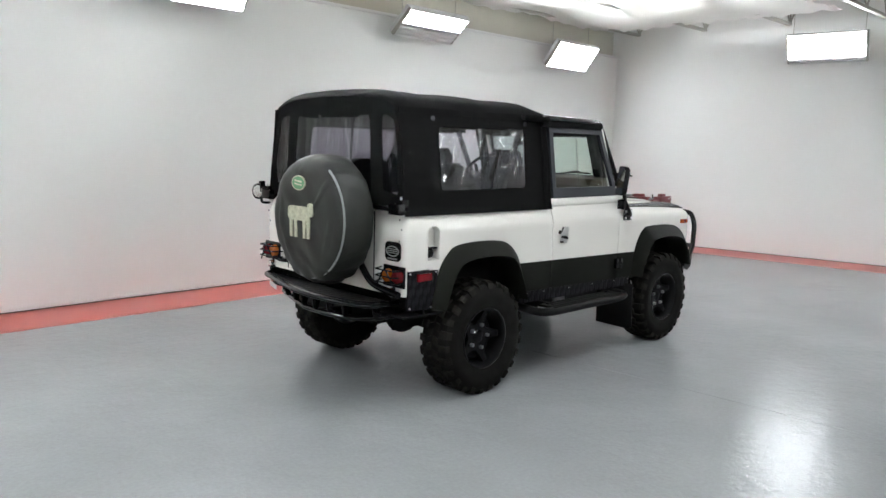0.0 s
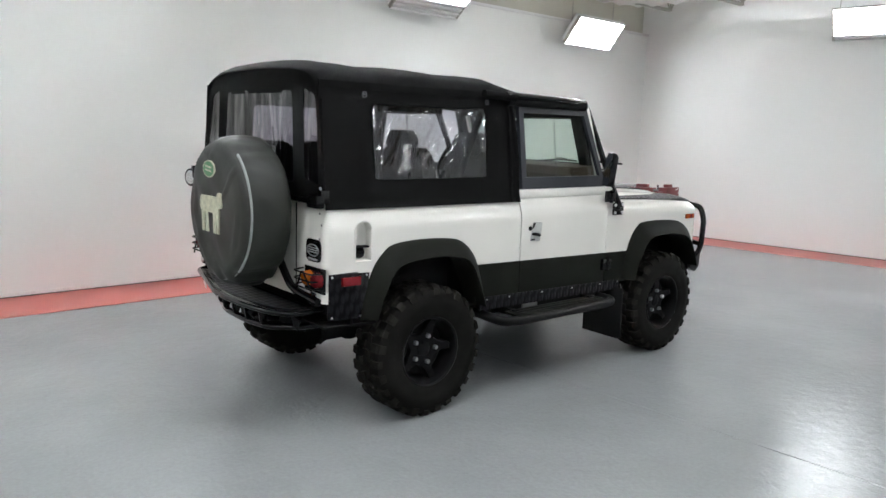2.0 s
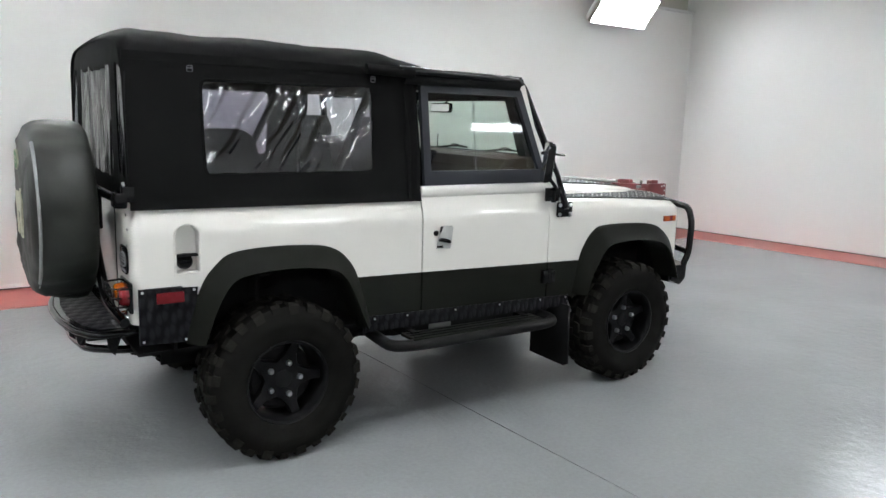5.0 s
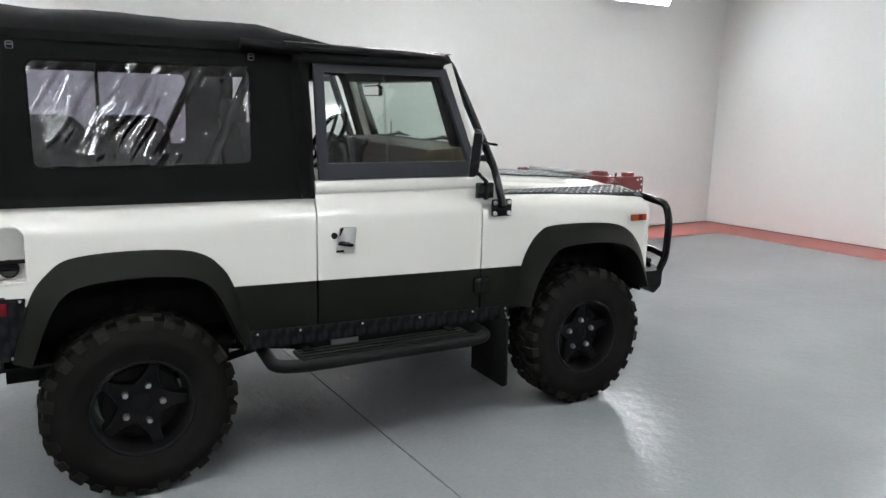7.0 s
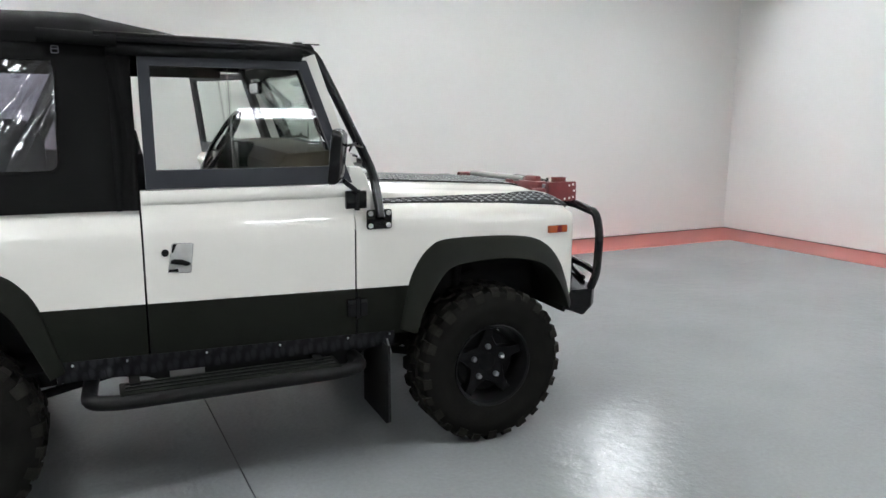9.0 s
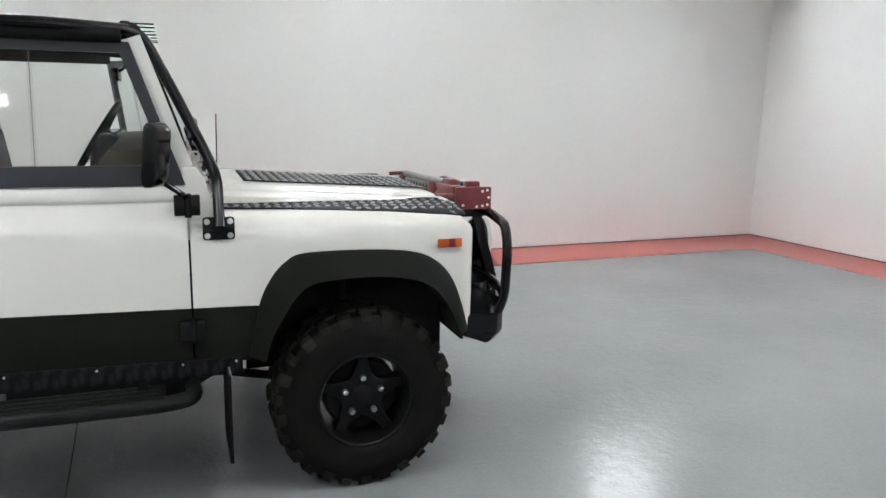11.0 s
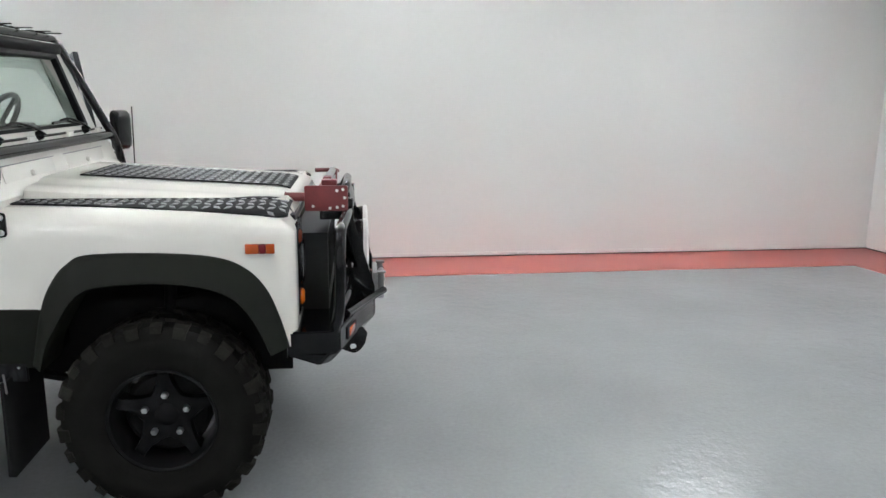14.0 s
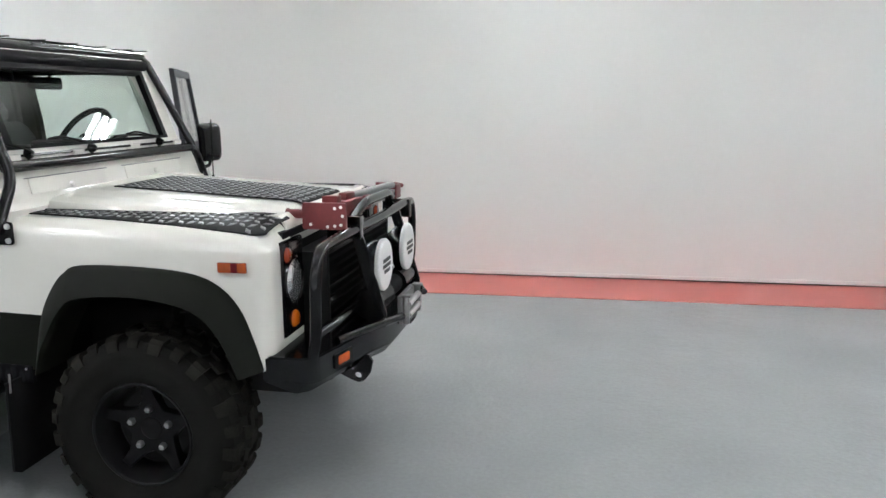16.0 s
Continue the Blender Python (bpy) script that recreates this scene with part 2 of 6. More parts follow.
def faces(bm, verts, polys):
    vs = [bm.verts.new(v) for v in verts]
    for p in polys:
        try:
            bm.faces.new([vs[i] for i in p])
        except ValueError:
            pass
    return vs


def box(bm, x0, x1, y0, y1, z0, z1, bevel=0.0):
    vs = faces(bm, [(x, y, z) for x in (x0, x1) for y in (y0, y1) for z in (z0, z1)],
               [(0, 1, 3, 2), (4, 6, 7, 5), (0, 4, 5, 1), (2, 3, 7, 6), (0, 2, 6, 4), (1, 5, 7, 3)])
    if bevel:
        es = list({e for v in vs for e in v.link_edges})
        bmesh.ops.bevel(bm, geom=es, offset=bevel, segments=2, affect="EDGES", profile=0.6)
    return bm


def prism(bm, poly, axis, a, b, bevel=0.0):
    """Extrudes a polygon of (u, v): axis 'y' takes (x, z), 'x' takes (y, z), 'z' takes (x, y)."""
    put = {"y": lambda u, v, w: (u, w, v), "x": lambda u, v, w: (w, u, v), "z": lambda u, v, w: (u, v, w)}[axis]
    n = len(poly)
    vs = [bm.verts.new(put(u, v, w)) for w in (a, b) for u, v in poly]
    fs = [bm.faces.new(vs[:n]), bm.faces.new(vs[n:][::-1])]
    for i in range(n):
        j = (i + 1) % n
        fs.append(bm.faces.new((vs[i], vs[n + i], vs[n + j], vs[j])))
    if bevel:
        es = [e for e in {e for f in fs[:2] for e in f.edges}]
        bmesh.ops.bevel(bm, geom=es, offset=bevel, segments=2, affect="EDGES", profile=0.6)
    return bm


def lathe(bm, profile, m, seg=48, closed=False):
    """Turns a profile of (radius, height) round the z axis of the pose m."""
    rings = []
    for r, h in profile:
        rings.append([bm.verts.new(m @ Vector((r * math.cos(2 * math.pi * k / seg), r * math.sin(2 * math.pi * k / seg), h))) for k in range(seg)])
    pairs = list(zip(rings, rings[1:])) + ([(rings[-1], rings[0])] if closed else [])
    for a, b in pairs:
        for k in range(seg):
            j = (k + 1) % seg
            bm.faces.new((a[k], a[j], b[j], b[k]))
    if not closed:
        bm.faces.new(rings[0][::-1])
        bm.faces.new(rings[-1])
    return bm


def fillet(pts, r, n=5):
    """Rounds the inner corners of a polyline."""
    pts = [Vector(p) for p in pts]
    out = [pts[0]]
    for a, b, c in zip(pts, pts[1:], pts[2:]):
        u, v = (a - b), (c - b)
        d = min(r, u.length * 0.48, v.length * 0.48)
        p, q = b + u.normalized() * d, b + v.normalized() * d
        for k in range(n + 1):
            t = k / n
            out.append((1 - t) ** 2 * p + 2 * t * (1 - t) * b + t ** 2 * q)
    out.append(pts[-1])
    return out


def tube(bm, pts, r, seg=12, bend=0.0, closed=False):
    """A round tube along a polyline, its bends rounded."""
    if bend:
        pts = fillet(pts, bend)
    pts = [Vector(p) for p in pts]
    rings = []
    n = len(pts)
    up = None
    for i, p in enumerate(pts):
        if closed:
            d = (pts[(i + 1) % n] - pts[i - 1]).normalized()
        else:
            d = (pts[min(i + 1, n - 1)] - pts[max(i - 1, 0)]).normalized()
        if up is None:
            up = d.orthogonal().normalized()
        up = (up - d * up.dot(d)).normalized()
        side = d.cross(up)
        rings.append([bm.verts.new(p + r * (up * math.cos(2 * math.pi * k / seg) + side * math.sin(2 * math.pi * k / seg))) for k in range(seg)])
    pairs = list(zip(rings, rings[1:])) + ([(rings[-1], rings[0])] if closed else [])
    for a, b in pairs:
        for k in range(seg):
            j = (k + 1) % seg
            bm.faces.new((a[k], a[j], b[j], b[k]))
    if not closed:
        bm.faces.new(rings[0][::-1])
        bm.faces.new(rings[-1])
    return bm


def rod(bm, a, b, r, seg=12):
    return tube(bm, [a, b], r, seg)


def loft(bm, rows, thick=None):
    """A sheet through rows of equal length; thick: a vector function of the point that gives the back of the sheet."""
    grid = [[bm.verts.new(p) for p in row] for row in rows]
    for a, b in zip(grid, grid[1:]):
        for k in range(len(a) - 1):
            bm.faces.new((a[k], a[k + 1], b[k + 1], b[k]))
    if thick:
        back = [[bm.verts.new(Vector(p) + Vector(thick(p))) for p in row] for row in rows]
        for a, b in zip(back, back[1:]):
            for k in range(len(a) - 1):
                bm.faces.new((a[k], b[k], b[k + 1], a[k + 1]))
        edge = [grid[0], [r[-1] for r in grid], grid[-1][::-1], [r[0] for r in grid][::-1]]
        edgeb = [back[0], [r[-1] for r in back], back[-1][::-1], [r[0] for r in back][::-1]]
        for e, f in zip(edge, edgeb):
            for k in range(len(e) - 1):
                bm.faces.new((e[k], f[k], f[k + 1], e[k + 1]))
    return bm


def interp(table, x):
    """Straight-line reading of a table of (x, y)."""
    if x <= table[0][0]:
        return table[0][1]
    for (a, b), (c, d) in zip(table, table[1:]):
        if x <= c:
            return b + (d - b) * (x - a) / (c - a)
    return table[-1][1]


def smooth_line(pts, n=6):
    """Catmull-Rom curve through 2D points."""
    p = [Vector((*q, 0)) for q in pts]
    p = [2 * p[0] - p[1]] + p + [2 * p[-1] - p[-2]]
    out = []
    for i in range(1, len(p) - 2):
        for k in range(n):
            t = k / n
            a, b, c, d = p[i - 1:i + 3]
            q = 0.5 * ((2 * b) + (c - a) * t + (2 * a - 5 * b + 4 * c - d) * t * t + (3 * b - a - 3 * c + d) * t ** 3)
            out.append((q.x, q.y))
    out.append((p[-2].x, p[-2].y))
    return out


def rounded_rect(u0, u1, v0, v1, r, n=5):
    out = []
    for cu, cv, a in ((u1 - r, v1 - r, 0), (u0 + r, v1 - r, 90), (u0 + r, v0 + r, 180), (u1 - r, v0 + r, 270)):
        for k in range(n + 1):
            t = radians(a + 90 * k / n)
            out.append((cu + r * math.cos(t), cv + r * math.sin(t)))
    return out


def uv_plane(ob, u, v):
    """Flat texture coordinates in metres along two axes of the mesh."""
    me = ob.data
    lay = me.uv_layers.new(name="flat")
    for lp in me.loops:
        c = me.vertices[lp.vertex_index].co
        lay.data[lp.index].uv = (c[u], c[v])


def holed(bm, outer, holes_poly, place, depth, steps=6):
    """A sheet in (u, v) between an outer rounded rectangle and one window loop of equal count, put in space by place(u, v)."""
    n = len(outer)
    rows = []
    for s in range(steps + 1):
        t = s / steps
        rows.append([place(o[0] + (h[0] - o[0]) * t, o[1] + (h[1] - o[1]) * t) for o, h in zip(outer, holes_poly)])
    rows = [r + [r[0]] for r in rows]
    loft(bm, rows, depth)
    return bm


def lozenges(name, inside, top_z, x0, x1, y0, y1, parent, pitch=0.042):
    """Raised lozenges of a chequer plate, turned by turns, as one mesh."""
    bm = bmesh.new()
    for i, x in enumerate(frange(x0, x1, pitch)):
        for k, y in enumerate(frange(y0, y1, pitch)):
            if not inside(x, y):
                continue
            t = radians(45 if (i + k) % 2 else -45)
            c, q = math.cos(t), math.sin(t)
            vs = []
            for f, h in ((1.0, 0.0), (0.6, 0.0025)):
                for a, b in ((0.54 * pitch * f, 0), (0, 0.25 * pitch * f), (-0.54 * pitch * f, 0), (0, -0.25 * pitch * f)):
                    px, py = x + a * c - b * q, y + a * q + b * c
                    vs.append(bm.verts.new((px, py, top_z(px, py) + h)))
            for j in range(4):
                m = (j + 1) % 4
                bm.faces.new((vs[j], vs[m], vs[4 + m], vs[4 + j]))
            bm.faces.new(vs[4:])
    return part(name, bm, M_LOZENGE, parent, "raised lozenges of the chequer plate, wall reflection painted pale", 10)


def frange(a, b, step):
    n = max(1, round((b - a) / step))
    return [a + (b - a) * k / n for k in range(n + 1)]


# ---- room ----
CORNER = Vector((8.62, 3.93))
SA, SB = 0.0256, -0.13        # slopes of the long wall (dy/dx) and of the end wall (dx/dy)


def wall_a(x):
    return CORNER.y + SA * (x - CORNER.x)


def wall_b(y):
    return CORNER.x + SB * (y - CORNER.y)


XW, YS = -9.5, -6.95           # the far ends of the room behind the camera
H = 4.35                      # roof deck
FOOT = [(XW, wall_a(XW)), (CORNER.x, CORNER.y), (wall_b(YS), YS), (XW, YS)]


def wall(name, a, b, z0, z1, material, label, thick=0.2, inset=0.0):
    """A straight wall whose inner face runs from a to b, the room lying to the right of that way."""
    a, b = Vector(a), Vector(b)
    d = (b - a).normalized()
    out = Vector((-d.y, d.x))
    a2, b2 = a - d * thick, b + d * thick
    bm = bmesh.new()
    prism(bm, [tuple(a2 - out * inset), tuple(b2 - out * inset), tuple(b2 + out * thick), tuple(a2 + out * thick)], "z", z0, z1)
    return tagged(part(name, bm, material), label, "wall", kind="structure")


wall("wall_north", FOOT[0], FOOT[1], 0.016, 3.40, M_WALL, "long smooth white painted wall above a red border")
wall("wall_east", FOOT[1], FOOT[2], 0.016, H, M_WALL, "white painted end wall above a red border")
wall("wall_south", FOOT[2], FOOT[3], 0.0, H, M_WALL, "plain white painted wall")
wall("wall_west", FOOT[3], FOOT[0], 0.0, H, M_WALL, "plain white painted wall")
# upper wall, set back above the long wall's top ledge
a, b = Vector(FOOT[0]), Vector(FOOT[1])
n = Vector((-(b - a).normalized().y, (b - a).normalized().x))
wall("wall_upper", a + n * 0.10, b + n * 0.10, 3.40, H, M_DECK, "beige unpainted upper wall under the roof deck", 0.1)
wall("trim_ledge", a, b, 3.365, 3.402, M_LAMPBODY, "narrow white ledge along the top of the wall", 0.05, 0.03)

wall("baseboard", a, b, 0.017, 0.050, M_WALL, "low white cove strip along the foot of the wall", 0.05, 0.008)

bm = bmesh.new()
prism(bm, [(XW - 0.3, YS - 0.3), (11, YS - 0.3), (11, 4.6), (XW - 0.3, 4.6)], "z", H, H + 0.15)
tagged(part("ceiling", bm, M_DECK), "beige roof deck above open steel joists", "ceiling", kind="structure")

# floor: painted slabs either side of one saw-cut joint, on a dark bed
bm = bmesh.new()
box(bm, XW - 0.3, 11, YS - 0.3, 4.6, -0.3, -0.02)
tagged(part("ground", bm, M_DARK), "dark concrete bed under the floor slabs", "ground", kind="structure")


def joint_x(y):
    return 1.120 - 0.045 * y


def slab(name, poly):
    bm = bmesh.new()
    prism(bm, poly, "z", -0.02, 0.0)
    return tagged(part(name, bm, M_FLOOR), "glossy grey-blue epoxy painted concrete floor", "floor", kind="structure")


ysteps = [4.6, 3.0, 1.4, 0.2, -0.8, -1.8, -3.0, -5.0, YS - 0.3]
wob = [0.0, 0.004, -0.003, 0.002, -0.002, 0.003, -0.004, 0.002, 0.0]
cut = [(joint_x(y) + w, y) for y, w in zip(ysteps, wob)]
slab("floor", [(XW - 0.3, YS - 0.3)] + [(x - 0.003, y) for x, y in cut[::-1]] + [(XW - 0.3, 4.6)])
slab("floor_east", [(x + 0.003, y) for x, y in cut] + [(11, YS - 0.3), (11, 4.6)])


# red painted border along the walls
BAND = 0.755


def inner(d):
    """The room's footprint moved in by d along the two walls that are seen."""
    c = Vector((CORNER.x - d + SB * -d, CORNER.y - d - SA * d))
    return (XW, wall_a(XW) - d), tuple(c), (wall_b(YS) - d, YS)


i0, i1, i2 = inner(BAND)
bm = bmesh.new()
prism(bm, [FOOT[0], FOOT[1], i1, i0], "z", -0.01, 0.004)
prism(bm, [FOOT[1], FOOT[2], i2, i1], "z", -0.01, 0.004)
tagged(part("floor_border", bm, M_RED), "matt red painted border on the floor along the walls", "floor border", kind="structure")


# roof joists that bear on the end wall, hung sheets, lamps
def joist(y):
    j = thing("roof_joist", pose(0, y, 0), "open-web painted steel roof joist", "joist", "joists under the roof deck")
    xe = wall_b(y) - 0.02
    bm = bmesh.new()
    box(bm, XW, xe, -0.05, 0.05, 4.28, 4.35)
    part("top_chord", bm, M_STEEL, j)
    bm = bmesh.new()
    box(bm, XW, xe - 0.55, -0.035, 0.035, 3.66, 3.70)
    part("bottom_chord", bm, M_STEEL, j)
    bm = bmesh.new()
    x, s = xe - 0.55, 0
    rod(bm, (xe - 0.55, 0, 3.68), (xe - 0.05, 0, 4.30), 0.014, 8)
    rod(bm, (xe - 0.55, 0, 3.68), (xe - 0.50, 0, 4.30), 0.012, 8)
    while x > -4:
        rod(bm, (x, 0, 3.68 if s % 2 == 0 else 4.30), (x - 0.45, 0, 4.30 if s % 2 == 0 else 3.68), 0.012, 6)
        x -= 0.45
        s += 1
    part("web", bm, M_STEEL, j)
    return j


for y in (3.2, 2.05, 0.75, -0.55, -1.85, -3.2, -4.6):
    joist(y)


def hung_sheet(x0, x1, y0, y1, z, sag, seed):
    rows = []
    nx, ny = 40, 26
    for i in range(nx + 1):
        row = []
        for k in range(ny + 1):
            u, v = i / nx, k / ny
            x, y = x0 + (x1 - x0) * u, y0 + (y1 - y0) * v
            bay = abs(math.sin(math.pi * u * 3))
            dz = -sag * bay * (0.5 + 0.5 * math.sin(math.pi * v)) + 0.03 * noise.noise(Vector((x * 3 + seed, y * 1.2, 0)))
            edge = min(u, 1 - u, v, 1 - v)
            if edge < 0.04:
                dz -= 0.05 * (1 - edge / 0.04) * (0.6 + 0.4 * math.sin(x * 23 + y * 17))
            row.append((x, y, z + dz))
        rows.append(row)
    bm = bmesh.new()
    loft(bm, rows, lambda p: (0, 0, 0.004))
    return tagged(part("ceiling_sheet", bm, M_SHEET, angle=80), "white fabric sheet hung in sagging bays below the joists", "fabric sheet", "sheets under the ceiling")


hung_sheet(1.0, 7.6, -0.3, 3.3, 3.70, 0.10, 0)
hung_sheet(-7.5, 0.6, -1.0, 3.2, 3.78, 0.10, 7)


def tube_lamp(centre, yaw, tilt, tubes=None, lit=6):
    """A six-tube industrial fluorescent fitting, face down its own -z, tubes along its x."""
    m = pose(*centre) @ pose(0, 0, 0, 0, 0, yaw) @ pose(0, 0, 0, tilt, 0, 0)
    f = thing("fluorescent_light", m, "lit white six-tube fluorescent fitting; some hang unseen, added for light", "ceiling light", "fluorescent lights")
    L, W = 0.55, 0.225
    bm = bmesh.new()
    box(bm, -L - 0.02, L + 0.02, -W, W, 0.02, 0.07, 0.008)
    part("housing", bm, M_LAMPBODY, f)
    step = 2 * W / 6
    for k in range(7):
        bm = bmesh.new()
        yk = -W + step * k
        prism(bm, [(yk - 0.010, 0.02), (yk + 0.010, 0.02), (yk + 0.002, -0.045), (yk - 0.002, -0.045)], "x", -L, L)
        part("reflector_fin", bm, M_LAMPBODY, f)
    for s in (-1, 1):
        bm = bmesh.new()
        box(bm, s * L - 0.012, s * L + 0.012, -W, W, -0.03, 0.02, 0.004)
        part("end_cap", bm, M_STEEL, f)
    for k in range(6):
        bm = bmesh.new()
        rod(bm, (-L + 0.02, -W + step * (k + 0.5), -0.012), (L - 0.02, -W + step * (k + 0.5), -0.012), 0.0215, 10)
        part("tube", bm, (tubes or M_TUBE) if k < lit else M_LAMPBODY, f)
    for s in (-1, 1):
        bm = bmesh.new()
        tip = m.inverted() @ Vector((*(m @ Vector((s * 0.5, 0, 0.06))).xy, H + 0.01))
        rod(bm, (s * 0.5, 0, 0.06), tip, 0.006, 6)
        part("hanger", bm, M_STEEL, f)
    return f


# along the long wall (faces look into the room and down), the end wall, and a row behind the camera
for x, y, z, t in ((0.05, 3.32, 3.27, 55), (3.42, 3.46, 3.27, 40), (6.68, 3.52, 3.20, 53)):
    tube_lamp((x, y, z), math.degrees(math.atan(SA)), -t, None, 3 if 2 < x < 5 else 6)
tube_lamp((8.58, 0.22, 3.30), -90 + math.degrees(math.atan(-SB)), -66, None, 5)
# unseen second lamp added on the end wall for more light
tube_lamp((wall_b(-3.6) - 0.5, -3.6, 3.30), -90, -60)
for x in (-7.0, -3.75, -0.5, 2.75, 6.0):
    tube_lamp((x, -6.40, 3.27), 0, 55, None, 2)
# unseen rows added under the deck to light the car and floor
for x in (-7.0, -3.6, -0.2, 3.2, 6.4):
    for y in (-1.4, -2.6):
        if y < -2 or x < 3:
            tube_lamp((x, y, 3.75), 0, 0, M_TUBEFILL)
# unseen lamps added above the hung sheets, which spread their light
for x in (-6.6, -5.0, -3.4, -1.8, -0.3, 1.7, 2.9, 4.2, 5.5):
    for y in (0.3, 1.25, 2.2):
        tube_lamp((x, y, 3.98), 0, 0, M_TUBESHEET)
# unseen lamp added past the long wall's last one, brightens its west end
tube_lamp((-4.2, 3.2, 3.27), 1, -55)

# ---- the car: x forward from the rear axle, y to its left, z up ----
car = thing("off_road_car", pose(0, 0.06, 0), "white off-road car with black canvas soft top and black bars", "car")
W = 0.80                       # half width of the body sides
RX, FX = -0.68, 2.87           # tail and nose of the body
DOOR0, DOOR1 = 0.785, 1.675    # door gaps
AXLE_Z, WB = 0.393, 2.358


def shell(name, path, zlow, rows, material, parent, label="", base_rows=5, thick=0.012, angle=32, skip=None):
    """A body panel: columns along a path of (x, y, nx, ny), each from zlow(x, y) up through shoulder rows of (z, inset)."""
    front, back = [], []
    for x, y, nx, ny in path:
        z0 = zlow(x, y)
        zs = rows[0][0]
        col = [(z0 + (zs - z0) * k / base_rows, rows[0][1]) for k in range(base_rows)] + list(rows)
        front.append([(x - nx * d, y - ny * d, max(z, z0)) for z, d in col])
        back.append([(x - nx * (d + thick), y - ny * (d + thick), min(max(z, z0), rows[-1][0] - thick)) for z, d in col])
    bm = bmesh.new()
    g = [[bm.verts.new(p) for p in c] for c in front]
    h = [[bm.verts.new(p) for p in c] for c in back]
    for grid, flip in ((g, False), (h, True)):
        for a, b in zip(grid, grid[1:]):
            for k in range(len(a) - 1):
                q = (a[k], a[k + 1], b[k + 1], b[k])
                c = sum((v.co for v in q), Vector()) / 4
                if skip and skip(c.x, c.z):
                    continue
                bm.faces.new(q[::-1] if flip else q)
    edge = lambda m: [m[0], [c[-1] for c in m], m[-1][::-1], [c[0] for c in m][::-1]]
    for e, f in zip(edge(g), edge(h)):
        for k in range(len(e) - 1):
            bm.faces.new((e[k], f[k], f[k + 1], e[k + 1]))
    return part(name, bm, material, parent, label, angle)


# outlines of the wheel arches: body cut, flare outer edge and flare lip
REAR_CUT = [(-0.46, 0.60), (-0.40, 0.84), (-0.30, 0.98), (-0.1, 1.01), (0.1, 1.005), (0.27, 0.95), (0.36, 0.80), (0.42, 0.60)]
FRONT_CUT = [(1.91, 0.60), (1.965, 0.84), (2.06, 0.96), (2.14, 0.99), (2.55, 0.985), (2.67, 0.93), (2.74, 0.85), (2.80, 0.66)]
REAR_OUT = smooth_line([(-0.465, 0.64), (-0.39, 0.885), (-0.315, 0.99), (-0.235, 1.038), (-0.05, 1.054), (0.155, 1.046), (0.26, 1.024), (0.335, 0.972), (0.40, 0.868), (0.475, 0.61)])
REAR_LIP = smooth_line([(-0.395, 0.64), (-0.335, 0.80), (-0.275, 0.90), (-0.20, 0.938), (-0.06, 0.952), (0.08, 0.951), (0.215, 0.931), (0.285, 0.889), (0.338, 0.80), (0.42, 0.61)])
FRONT_OUT = smooth_line([(1.885, 0.62), (1.931, 0.829), (1.978, 0.933), (2.038, 1.001), (2.12, 1.035), (2.381, 1.037), (2.58, 1.018), (2.687, 0.972), (2.759, 0.893), (2.805, 0.784), (2.840, 0.66)])
FRONT_LIP = smooth_line([(1.945, 0.615), (1.97, 0.70), (2.00, 0.759), (2.07, 0.87), (2.153, 0.923), (2.376, 0.937), (2.546, 0.915), (2.64, 0.875), (2.70, 0.81), (2.745, 0.725), (2.775, 0.65)])


def two_tone(x):
    return 0.862 - 0.022 * (x - 0.4)


SHOULDER = [(1.12, 0.0), (1.14, 0.0014), (1.15, 0.0032), (1.16, 0.0055), (1.17, 0.0080), (1.18, 0.01065), (1.19, 0.01355), (1.20, 0.0170)]
TUB_ROWS = SHOULDER + [(1.225, 0.0265), (1.25, 0.037), (1.266, 0.052), (1.276, 0.077), (1.28, 0.14)]
WING_ROWS = [(1.08, 0.0), (1.10, 0.0014), (1.11, 0.0031), (1.12, 0.0052), (1.13, 0.0075), (1.14, 0.0099), (1.15, 0.0135), (1.16, 0.0200), (1.172, 0.0295), (1.185, 0.045), (1.198, 0.07), (1.202, 0.10)]


PLATE_EDGE = [(1.76, 0.655), (2.40, 0.722), (2.80, 0.757), (2.83, 0.742), (2.843, 0.725)]


def wing_drop(x, y):
    """How far the wing top falls away towards its outer front corner."""
    return 0.022 * min(1.0, max(0.0, (x - 1.76) / 1.0)) * min(1.0, max(0.0, (abs(y) - 0.58) / 0.16))


def plate_z(x, y):
    """Height of the tread plates' upper face over the wing."""
    return 1.2085 - interp([(0.68, 0.0), (0.71, 0.003), (0.735, 0.009), (0.757, 0.018)], abs(y)) - wing_drop(x, y) - interp([(2.76, 0.0), (2.79, 0.003), (2.81, 0.007), (2.83, 0.012), (2.843, 0.018)], x)



def in_recess(x, z):
    """The arched opening of the fuel filler."""
    return abs(x + 0.44) < 0.050 and 0.962 < z < 1.125 + math.sqrt(max(0.0, 0.050 ** 2 - (x + 0.44) ** 2))


def tub_low(x, y):
    if x < RX + 0.05:
        return 0.745
    if x < -0.46:
        return 0.905
    if x < 0.40:
        return max(interp(REAR_CUT, x), 0.86)
    return two_tone(x)


